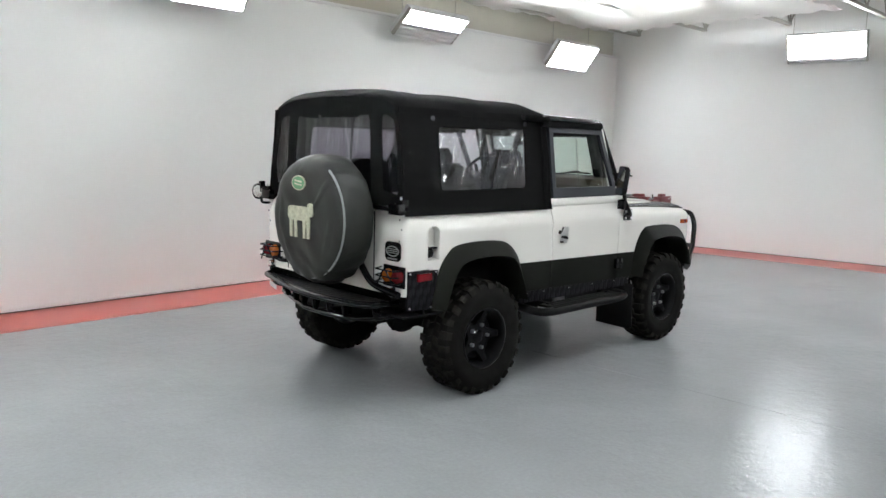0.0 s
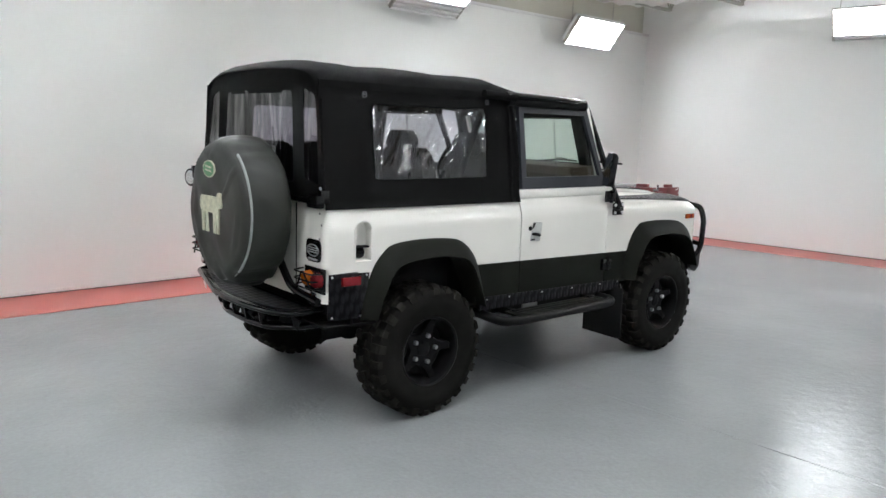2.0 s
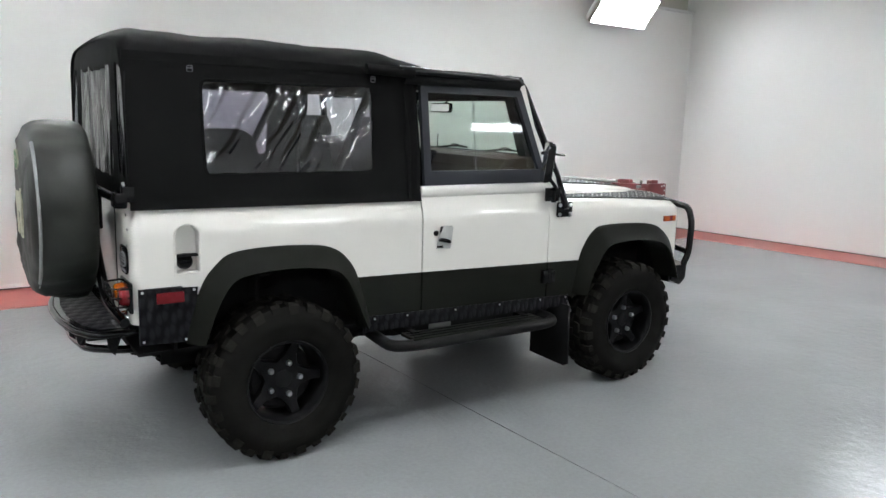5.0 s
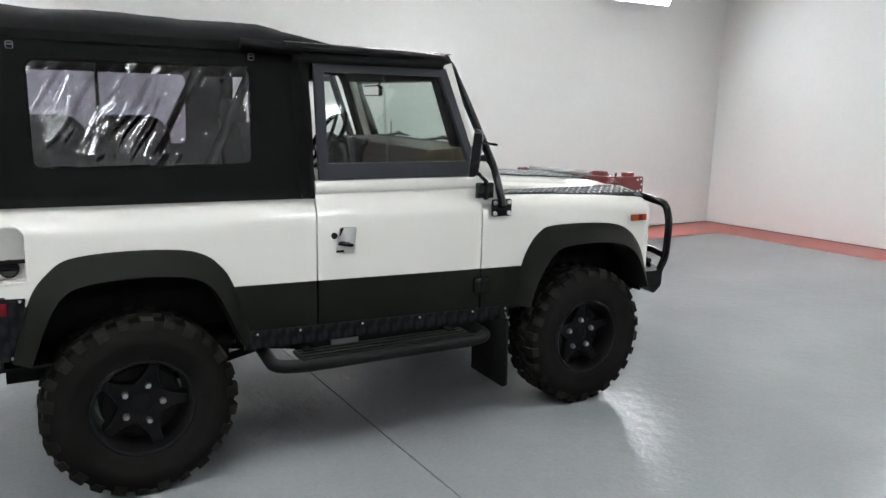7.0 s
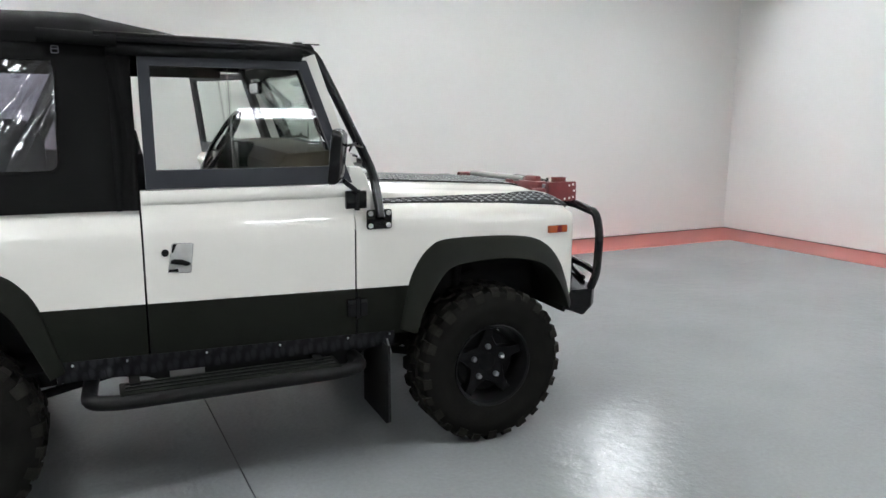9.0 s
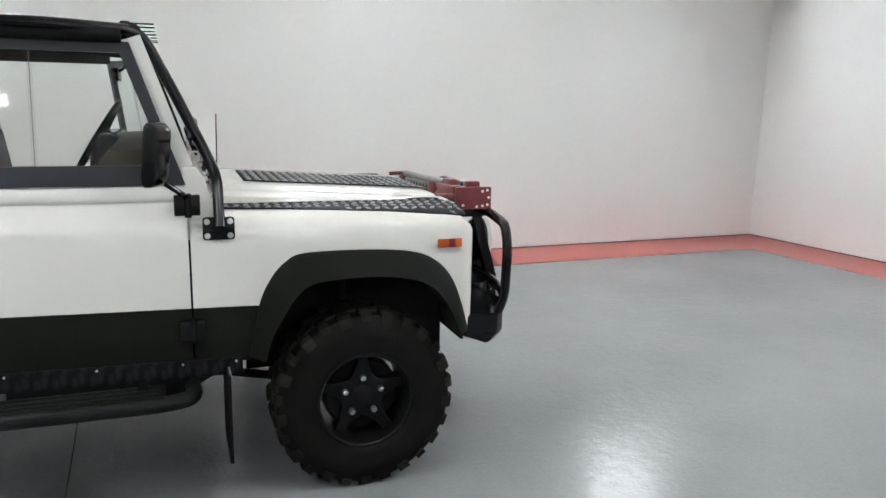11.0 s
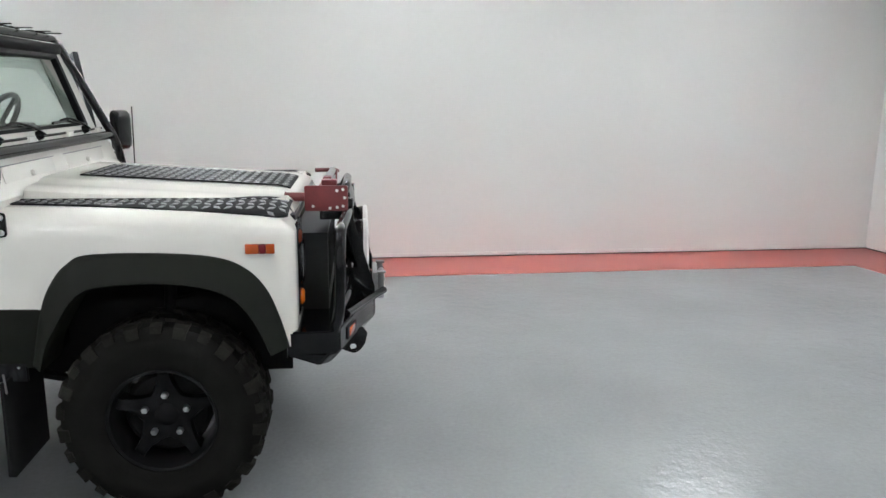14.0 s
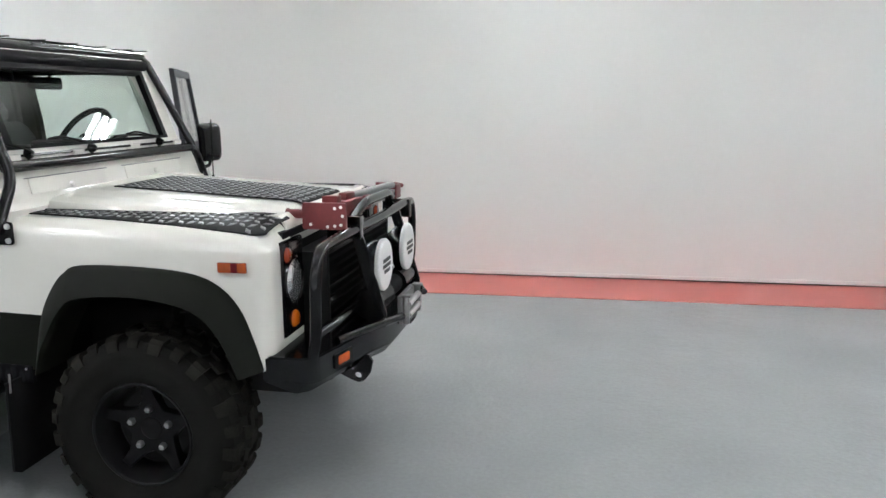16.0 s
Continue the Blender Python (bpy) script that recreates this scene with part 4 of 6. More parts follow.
for u0, u1, h0, h1, v0, v1 in ((-0.778, -0.480, -0.715, -0.570, 0.16, 0.87), (-0.480, 0.480, -0.445, 0.445, 0.12, 0.82), (0.480, 0.778, 0.550, 0.690, 0.16, 0.87)):
    hole = rounded_rect(h0, h1, v0, v1, 0.03, 6)
    k = len(hole) // 4
    corners = [(u1, 1.0), (u0, 1.0), (u0, 0.0), (u1, 0.0)]
    outer = []
    for i in range(4):
        a, b, c = Vector(corners[i - 1]), Vector(corners[i]), Vector(corners[(i + 1) % 4])
        for j in range(k):
            t = j / (k - 1)
            outer.append(tuple(b.lerp(a, 0.5 - t) if t < 0.5 else b.lerp(c, t - 0.5)))
    bm = bmesh.new()
    holed(bm, outer, hole, on_rear, lambda q: (0.004, 0, 0), 8)
    part("rear_canvas", bm, M_CANVAS, top, "", 60)
    bm = bmesh.new()
    rows = []
    for u in frange(h0 - 0.012, h1 + 0.012, 0.02):
        rows.append([tuple(Vector(on_rear(u, v)) + Vector((0.003 + 0.006 * noise.noise(Vector((u * 9, v * 2, 5))), 0, 0))) for v in frange(v0 - 0.015, v1 + 0.015, 0.03)])
    loft(bm, rows)
    g = part("rear_window", bm, M_VINYLREAR, top, "smoky clear vinyl rear window", 180)
    g.visible_shadow = False

# bar over the door, down the pillar, to a bolted foot on the wing; cross bars
for s in (-1, 1):
    bm = bmesh.new()
    tube(bm, [(0.66, s * 0.735, 1.905), (1.28, s * 0.725, 1.895), (1.535, s * 0.650, 1.888), (1.640, s * 0.672, 1.675), (1.790, s * 0.715, 1.35), (1.788, s * 0.822, 1.155)], 0.0215, 14, 0.06)
    bar = part("roll_bar", bm, M_BLACK, car, "glossy black steel tube roll bar")
    bm = bmesh.new()
    prism(bm, rounded_rect(1.725, 1.845, 1.105, 1.195, 0.012, 3), "y", s * (W + 0.002), s * (W + 0.012), 0.002)
    part("foot_plate", bm, M_BLACK, bar)
    for x in (1.742, 1.828):
        for z in (1.122, 1.178):
            bm = bmesh.new()
            lathe(bm, [(0.0115, 0.0), (0.0115, 0.006), (0.008, 0.009), (0.0004, 0.009)], pose(x, s * (W + 0.012), z, 90 if s < 0 else -90, 0, 0), 12)
            part("bolt", bm, M_CHROME, bar)
    # canvas sleeve round the rear end of the bar
    bm = bmesh.new()
    tube(bm, [(0.47 + 0.03 * k, s * (0.735 + 0.003 * math.sin(k * 1.7)), 1.902 - 0.001 * k) for k in range(10)], 0.026, 12)
    part("bar_sleeve", bm, M_CANVAS, bar, "black canvas sleeve")
    # thick padded rail over the door opening
    bm = bmesh.new()
    tube(bm, [(0.70, s * 0.705, 1.868), (1.10, s * 0.705, 1.868), (1.47, s * 0.70, 1.866)], 0.030, 12)
    if s > 0:
        box(bm, 0.70, 1.34, 0.675, 0.71, 1.80, 1.87, 0.01)
    part("door_rail", bm, M_BLACKMATT, car)
bm = bmesh.new()
rod(bm, (1.512, -0.665, 1.885), (1.512, 0.665, 1.885), 0.028, 14)
hdr = part("header_bar", bm, M_BLACK, car, "black steel tube over the windscreen with strap hooks")
for y in (-0.60, -0.42, -0.20, 0.02, 0.24, 0.46, 0.60):
    bm = bmesh.new()
    tube(bm, [(1.41, y, 1.905), (1.47, y + 0.01, 1.918), (1.585, y + 0.014, 1.919)], 0.0032, 6)
    box(bm, 1.465, 1.50, y - 0.012, y + 0.03, 1.905, 1.925, 0.003)
    part("strap_hook", bm, M_BLACK, hdr)
bm = bmesh.new()
rod(bm, (1.760, -0.715, 1.392), (1.760, 0.715, 1.392), 0.0235, 14)
part("cross_bar", bm, M_BLACK, car, "black steel tube across the foot of the windscreen")

# ---- windscreen, scuttle, bonnet ----
WS0, WS1 = Vector((1.702, 0, 1.385)), Vector((1.536, 0, 1.872))
wd = (WS1 - WS0).normalized()
wn = Vector((wd.z, 0, -wd.x))


def on_screen(u, v, off=0.0):
    p = WS0 + (WS1 - WS0) * v + wn * off
    return (p.x, u * (1 - 0.035 * v), p.z)


def screen_frame(name, o, h, off, depth, material, label):
    n = 6
    oo = [(-o[0], o[1]), (-o[0], o[2]), (o[0], o[2]), (o[0], o[1])]
    hh = [(-h[0], h[1]), (-h[0], h[2]), (h[0], h[2]), (h[0], h[1])]
    o2 = [tuple(Vector(a).lerp(Vector(b), k / n)) for a, b in zip(oo, oo[1:] + oo[:1]) for k in range(n)]
    h2 = [tuple(Vector(a).lerp(Vector(b), k / n)) for a, b in zip(hh, hh[1:] + hh[:1]) for k in range(n)]
    bm = bmesh.new()
    holed(bm, o2, h2, lambda u, v: on_screen(u, v, off), lambda q: tuple(-wn * depth), 1)
    return part(name, bm, material, car, label)


screen_frame("windscreen_frame", (0.705, -0.06, 1.0), (0.574, 0.155, 0.89), 0.0, 0.070, M_WHITE, "white painted windscreen frame")
screen_frame("screen_liner", (0.700, -0.02, 0.99), (0.580, 0.150, 0.885), -0.0705, 0.006, M_SEAL, "black inner lining of the windscreen frame")
screen_frame("windscreen_seal", (0.602, 0.135, 0.90), (0.566, 0.165, 0.83), 0.005, 0.03, M_SEAL, "black rubber windscreen seal")
bm = bmesh.new()
rod(bm, (1.545, -0.62, 1.838), (1.545, 0.62, 1.838), 0.030, 14)
rod(bm, (1.505, -0.62, 1.835), (1.505, 0.62, 1.835), 0.028, 14)
part("header_rail", bm, M_SEAL, car, "glossy black header rail above the windscreen")
bm = bmesh.new()
loft(bm, [[on_screen(u, v, o) for v, o in ((0.14, -0.001), (0.87, -0.060))] for u in (-0.60, 0.60)], lambda q: tuple(-wn * 0.004))
g = part("windscreen", bm, M_GLASS, car, "clear flat windscreen glass")
g.visible_shadow = False
# scuttle with vent flaps
bm = bmesh.new()
prism(bm, [(1.66, 1.10), (1.66, 1.385), (1.712, 1.385), (1.742, 1.34), (1.758, 1.265), (1.80, 1.225), (1.80, 1.10)], "y", -0.765, 0.765, 0.006)
sc = part("scuttle", bm, M_WHITE, car, "white scuttle panel with vent flaps")
for y0, y1 in ((-0.58, -0.08), (0.08, 0.58)):
    bm = bmesh.new()
    prism(bm, [(1.740, 1.335), (1.7455, 1.336), (1.7595, 1.274), (1.754, 1.273)], "y", y0, y1, 0.0015)
    part("vent_flap", bm, M_WHITE, sc)
    bm = bmesh.new()
    rod(bm, (1.7435, y0 - 0.02, 1.338), (1.7435, y1 + 0.02, 1.338), 0.0022, 8)
    part("flap_rod", bm, M_GREY, sc)
    bm = bmesh.new()
    lathe(bm, [(0.012, 0.0), (0.012, 0.012), (0.008, 0.018), (0.0004, 0.019)], pose(1.754, (y0 + y1) / 2, 1.29, 0, 78, 0), 12)
    part("flap_knob", bm, M_WHITE, sc)
bm = bmesh.new()
rod(bm, (1.716, -0.70, 1.428), (1.716, 0.70, 1.428), 0.006, 8)
part("hinge_rod", bm, M_BLACK, car, "thin black rod along the foot of the windscreen frame")
for y in (-0.62, -0.22, 0.22, 0.62):
    bm = bmesh.new()
    box(bm, 1.700, 1.732, y - 0.035, y + 0.035, 1.395, 1.436, 0.006)
    part("screen_hinge", bm, M_WHITE, car, "white windscreen hinge block")
for y in (-0.52, -0.11, 0.46):
    bm = bmesh.new()
    lathe(bm, [(0.022, 0.0), (0.020, 0.018), (0.012, 0.028), (0.0005, 0.03)], pose(1.706, y, 1.430, 0, 70, 0), 14)
    tube(bm, [(1.738, y, 1.440), (1.728, y - 0.08, 1.470), (1.706, y - 0.19, 1.497), (1.694, y - 0.26, 1.488)], 0.0055, 6, 0.04)
    tube(bm, [(1.706, y + 0.02, 1.462), (1.696, y - 0.20, 1.482), (1.694, y - 0.36, 1.478)], 0.007, 6, 0.05)
    part("wiper", bm, M_BLACK, car, "black windscreen wiper arm and blade")
# dark rods paint the shade line in the gap beside the bonnet
for y0 in (-0.562, 0.562):
    bm = bmesh.new()
    rod(bm, (1.78, y0, 1.206), (2.775, y0, 1.204), 0.007, 8)
    part("bonnet_gap_shade", bm, M_SEAL, car, "dark strip standing in for the shaded gap along the bonnet edge")


NOSE = [(2.76, 0.0), (2.80, 0.006), (2.82, 0.014), (2.838, 0.028), (2.85, 0.048), (2.856, 0.075), (2.858, 0.115)]


def bonnet_z(x):
    return 1.277 - 0.060 * (x - 1.80) / 1.05


rows = []
for x in frange(1.81, 2.78, 0.06) + [2.80, 2.82, 2.838, 2.85, 2.856, 2.858]:
    zt = bonnet_z(x) - interp(NOSE, x)
    row = []
    for y, dz in ((0.560, None), (0.558, 0.052), (0.548, 0.034), (0.525, 0.022), (0.47, 0.016), (0.415, 0.014), (0.385, 0.004), (0.355, 0.0), (0.18, -0.003), (0.0, -0.004)):
        z = min(1.205, zt) if dz is None else max(zt - dz, min(1.205, zt))
        row.append((x, -y, z))
    row += [(a, -b, c) for a, b, c in row[::-1][1:]]
    rows.append(row)
bm = bmesh.new()
loft(bm, rows, lambda p: (-0.004, 0, -0.012))
bonnet = part("bonnet", bm, M_WHITE, car, "white bonnet with raised centre and black tread plate")
rows = []
for x in frange(1.93, 2.76, 0.05) + [2.78, 2.80, 2.815]:
    rows.append([(x, y, bonnet_z(x) - interp(NOSE, x) + 0.009) for y in (-0.28, -0.1, 0.05, 0.20)])
bm = bmesh.new()
loft(bm, rows, lambda p: (0, 0, -0.005))
ob = part("tread_plate", bm, M_CHEQ, bonnet, "black chequer plate on the bonnet")
lozenges("plate_relief", lambda x, y: True, lambda x, y: bonnet_z(x) - interp(NOSE, x) + 0.009, 1.955, 2.79, -0.255, 0.175, ob)

# aerial
bm = bmesh.new()
lathe(bm, [(0.014, 0), (0.012, 0.02), (0.005, 0.03), (0.0004, 0.03)], pose(1.868, 0.74, 1.200), 12)
rod(bm, (1.868, 0.74, 1.20), (1.874, 0.74, 1.545), 0.0035, 8)
part("aerial", bm, M_BLACK, car, "thin black aerial rod")

# ---- front end ----
bm = bmesh.new()
box(bm, 2.80, 2.835, -0.66, 0.66, 0.66, 1.14)
box(bm, 1.80, 2.80, -0.46, 0.46, 0.48, 1.16)
part("front_panel", bm, M_BLACKMATT, car)
# grille, standing proud of the lamp panels in a deep surround
bm = bmesh.new()
prism(bm, [(-0.445, 0.70), (0.445, 0.70), (0.445, 1.035), (-0.445, 1.035)], "x", 2.945, 2.951)
grille = part("grille", bm, M_MESH, car, "black slatted radiator grille in a deep surround")
bm = bmesh.new()
for y in (-0.455, 0.455):
    box(bm, 2.842, 2.982, y - 0.010, y + 0.010, 0.70, 1.047, 0.004)
box(bm, 2.842, 2.982, -0.4445, 0.4445, 1.033, 1.047, 0.004)
box(bm, 2.842, 2.982, -0.4445, 0.4445, 0.700, 0.714, 0.004)
part("grille_surround", bm, M_SATIN, grille, "black plastic grille surround")
for k in range(8):
    z = 0.733 + 0.038 * k
    bm = bmesh.new()
    prism(bm, [(2.951, z), (2.975, z + 0.006), (2.975, z + 0.014), (2.951, z + 0.022)], "y", -0.444, 0.444, 0.002)
    part("grille_slat", bm, M_MESH, grille)
bm = bmesh.new()
box(bm, 2.825, 2.862, -0.62, 0.62, 1.118, 1.150, 0.008)
part("grille_header", bm, M_CHEQD, car)
for s in (-1, 1):
    bm = bmesh.new()
    prism(bm, rounded_rect(min(s * 0.455, s * 0.672), max(s * 0.455, s * 0.672), 0.742, 1.118, 0.015, 3), "x", 2.845, 2.874, 0.004)
    lp = part("lamp_panel", bm, M_BLACK, car, "black plastic lamp surround")
    bm = bmesh.new()
    box(bm, 2.845, 2.870, min(s * 0.44, s * 0.70), max(s * 0.44, s * 0.70), 0.655, 0.742, 0.006)
    part("valance", bm, M_WHITE, car)
    ax = pose(2.868, s * 0.565, 0.952, 0, 90, 0)
    bm = bmesh.new()
    lathe(bm, [(0.098, 0.0), (0.098, 0.012), (0.090, 0.018), (0.086, 0.010), (0.086, 0.0)], ax, 40, True)
    part("headlight_ring", bm, M_BLACK, lp)
    bm = bmesh.new()
    lathe(bm, [(0.088, 0.0), (0.086, 0.008), (0.070, 0.016), (0.04, 0.021), (0.0005, 0.023)], ax, 40)
    part("headlight", bm, M_LENS, lp, "round clear headlight")
    for z, y, r, mt, nm in ((0.798, 0.565, 0.036, M_AMBER, "indicator_lamp"), (1.062, 0.615, 0.032, M_DIM, "side_lamp")):
        bm = bmesh.new()
        lathe(bm, [(r + 0.004, 0.0), (r + 0.004, 0.006), (r, 0.010), (r * 0.93, 0.018), (r * 0.7, 0.025), (0.0005, 0.028)], pose(2.862, s * y, z, 0, 90, 0), 28)
        part(nm, bm, mt, lp, "round amber lamp lens")
    # wing marker lamp
    bm = bmesh.new()
    box(bm, 2.690, 2.794, min(s * (W - 0.004), s * (W + 0.004)), max(s * (W - 0.004), s * (W + 0.004)), 1.033, 1.067, 0.002)
    mk = part("side_marker", bm, M_BLACK, car)
    for x0, x1, mt in ((2.687, 2.738, M_ORANGE), (2.738, 2.764, M_REDLENS), (2.764, 2.797, M_ORANGE)):
        bm = bmesh.new()
        box(bm, x0, x1, min(s * (W + 0.003), s * (W + 0.018)), max(s * (W + 0.003), s * (W + 0.018)), 1.031, 1.069, 0.004)
        part("marker_lens", bm, mt, mk, "orange marker lens" if mt is M_ORANGE else "")

# bumper with winch bay, tow eyes, lamps
half = [(2.83, 0.79), (2.99, 0.785), (3.035, 0.745), (3.125, 0.40), (3.185, 0.24), (3.185, 0.0)]
plan = half + [(x, -y) for x, y in half[::-1][1:]]
bm = bmesh.new()
n = len(plan)
top_v = [bm.verts.new((x, y, 0.710)) for x, y in plan]
mid_v = [bm.verts.new((x, y, 0.612)) for x, y in plan]
low_v = [bm.verts.new((x - 0.045 if x > 2.9 else x, y * 0.985, 0.562 if x > 2.9 else 0.612)) for x, y in plan]
for a, b in ((top_v, mid_v), (mid_v, low_v)):
    for k in range(n - 1):
        bm.faces.new((a[k], a[k + 1], b[k + 1], b[k]))
bm.faces.new(top_v)
bm.faces.new(low_v[::-1])
bm.faces.new((top_v[0], mid_v[0], low_v[0], low_v[-1], mid_v[-1], top_v[-1]))
bmesh.ops.bevel(bm, geom=[e for e in bm.edges], offset=0.006, segments=2, affect="EDGES")
bump = part("front_bumper", bm, M_BLACK, car, "black steel winch bumper with amber lamps")
for s in (-1, 1):
    d = Vector((3.125 - 3.035, -(0.745 - 0.40))).normalized()
    c = Vector((3.076, 0.59))
    nrm = Vector((-d.y, d.x)) if d.y < 0 else Vector((d.y, -d.x))
    yaw = math.degrees(math.atan2(nrm.y, nrm.x))
    bm = bmesh.new()
    prism(bm, rounded_rect(-0.062, 0.062, -0.028, 0.028, 0.008, 3), "x", -0.004, 0.006, 0.001)
    lamp = part("bumper_lamp_bezel", bm, M_BLACKMATT, bump)
    lamp.matrix_basis = pose(c.x, s * c.y, 0.655, 0, 0, s * yaw)
    bm = bmesh.new()
    prism(bm, rounded_rect(-0.040, 0.040, -0.018, 0.018, 0.006, 3), "x", 0.0, 0.008, 0.003)
    ln = part("bumper_lamp", bm, M_ORANGE, bump, "amber lamp set into the bumper")
    ln.matrix_basis = pose(c.x, s * c.y, 0.655, 0, 0, s * yaw)
    # tow eye
    bm = bmesh.new()
    tri = [Vector(q) for q in ((2.92, 0.585), (2.92, 0.562), (3.055, 0.497), (3.085, 0.488), (3.108, 0.497), (3.135, 0.53), (3.15, 0.60), (3.10, 0.61))]
    eye = Vector((3.082, 0.518))
    outer, ring = [], []
    for k in range(24):
        d = Vector((math.cos(math.pi * k / 12), math.sin(math.pi * k / 12)))
        reach = 0.3
        for p, q in zip(tri, tri[1:] + tri[:1]):
            e = q - p
            det = d.x * -e.y + d.y * e.x
            if abs(det) > 1e-9:
                r = p - eye
                far = (r.x * -e.y + r.y * e.x) / det
                along = (d.x * r.y - d.y * r.x) / det
                if far > 0 and 0 <= along <= 1:
                    reach = min(reach, far)
        outer.append(tuple(eye + d * reach))
        ring.append(tuple(eye + d * 0.014))
    holed(bm, outer, ring, lambda u, v, s=s: (u, s * 0.42, v), lambda q: (0, 0.014, 0), 1)
    part("tow_eye", bm, M_BLACK, bump, "black steel tow eye plate")
# winch: drum, motor and fairlead in the middle of the bumper
bm = bmesh.new()
rod(bm, (3.1, -0.11, 0.79), (3.1, 0.11, 0.79), 0.045, 20)
winch = part("winch", bm, M_BLACKMATT, bump, "dark electric winch drum")
for y0, y1 in ((-0.30, -0.11), (0.11, 0.30)):
    bm = bmesh.new()
    rod(bm, (3.1, y0, 0.79), (3.1, y1, 0.79), 0.065, 20)
    part("winch_motor", bm, M_BLACK, bump)
bm = bmesh.new()
box(bm, 3.178, 3.200, -0.12, 0.12, 0.655, 0.785, 0.003)
fl = part("fairlead", bm, M_GREY, bump, "grey roller fairlead")
for z in (0.695, 0.745):
    bm = bmesh.new()
    rod(bm, (3.222, -0.10, z), (3.222, 0.10, z), 0.015, 14)
    part("roller", bm, M_CHROME, fl)
for y in (-0.112, 0.112):
    bm = bmesh.new()
    rod(bm, (3.215, y, 0.66), (3.215, y, 0.785), 0.016, 14)
    box(bm, 3.195, 3.24, y - 0.018, y + 0.018, 0.782, 0.793, 0.003)
    part("roller", bm, M_GREY, fl)
for s in (-1, 1):
    bm = bmesh.new()
    tube(bm, [(3.06, s * 0.60, 0.725), (3.16, s * 0.36, 0.725), (3.225, s * 0.22, 0.725)], 0.017, 10, 0.04)
    part("nudge_tube", bm, M_BLACK, bump)

# bull bar: one bent tube from foot to foot, a low cross tube, centre plates
half = [(3.008, 0.738, 0.69), (3.034, 0.760, 0.78), (3.040, 0.762, 1.00), (3.042, 0.722, 1.105), (3.062, 0.50, 1.125), (3.075, 0.0, 1.125)]
bm = bmesh.new()
tube(bm, half + [(x, -y, z) for x, y, z in half[::-1][1:]], 0.0225, 14, 0.045)
part("bull_bar", bm, M_BLACK, car, "glossy black tubular bull bar")
for s in (-1, 1):
    bm = bmesh.new()
    prism(bm, [(3.020, 1.150), (3.068, 1.150), (3.085, 1.10), (3.182, 0.77), (3.182, 0.70), (3.135, 0.70), (3.137, 0.76), (3.042, 1.08)], "y", s * 0.31, s * 0.325, 0.002)
    part("bull_bar_plate", bm, M_BLACK, car, "black steel bull bar centre plate")
bm = bmesh.new()
tube(bm, [(3.028, -0.755, 0.790), (3.06, -0.60, 0.805), (3.08, 0, 0.805), (3.06, 0.60, 0.805), (3.028, 0.755, 0.790)], 0.020, 14, 0.05)
part("bull_bar_tube", bm, M_BLACK, car, "glossy black bull bar cross tube")
bm = bmesh.new()
tube(bm, [(3.03, -0.31, 1.15), (3.06, -0.20, 1.215), (3.06, 0.20, 1.215), (3.03, 0.31, 1.15)], 0.020, 12, 0.05)
part("bull_bar_hoop", bm, M_BLACK, car, "raised black centre hoop")
# driving lamps with white covers
for s in (-1, 1):
    ax = pose(3.140, s * 0.212, 0.950, 0, 90, 0) @ Matrix.Scale(1.09, 4)
    bm = bmesh.new()
    lathe(bm, [(0.02, -0.085), (0.06, -0.080), (0.092, -0.045), (0.100, -0.008), (0.101, 0.004)], ax, 40)
    sp = part("driving_lamp", bm, M_BLACK, car, "round driving lamp with white cover")
    bm = bmesh.new()
    lathe(bm, [(0.102, -0.006), (0.104, 0.008), (0.098, 0.014), (0.075, 0.016), (0.0005, 0.017)], ax, 40)
    part("lamp_cover", bm, M_LAMPCOVER, sp, "white plastic lamp cover with printed bars")
    bm = bmesh.new()
    for k, (w0, w1) in enumerate(((-0.055, 0.055), (-0.06, 0.06), (-0.04, 0.045))):
        z = 0.022 - k * 0.024
        box(bm, 3.150, 3.1600, s * 0.212 + w0, s * 0.212 + w1, 0.950 + z - 0.008, 0.950 + z + 0.008)
    part("print", bm, M_PRINT, sp)
    bm = bmesh.new()
    box(bm, 3.05, 3.10, s * 0.212 - 0.02, s * 0.212 + 0.02, 0.80, 0.84, 0.003)
    part("bracket", bm, M_BLACK, sp)

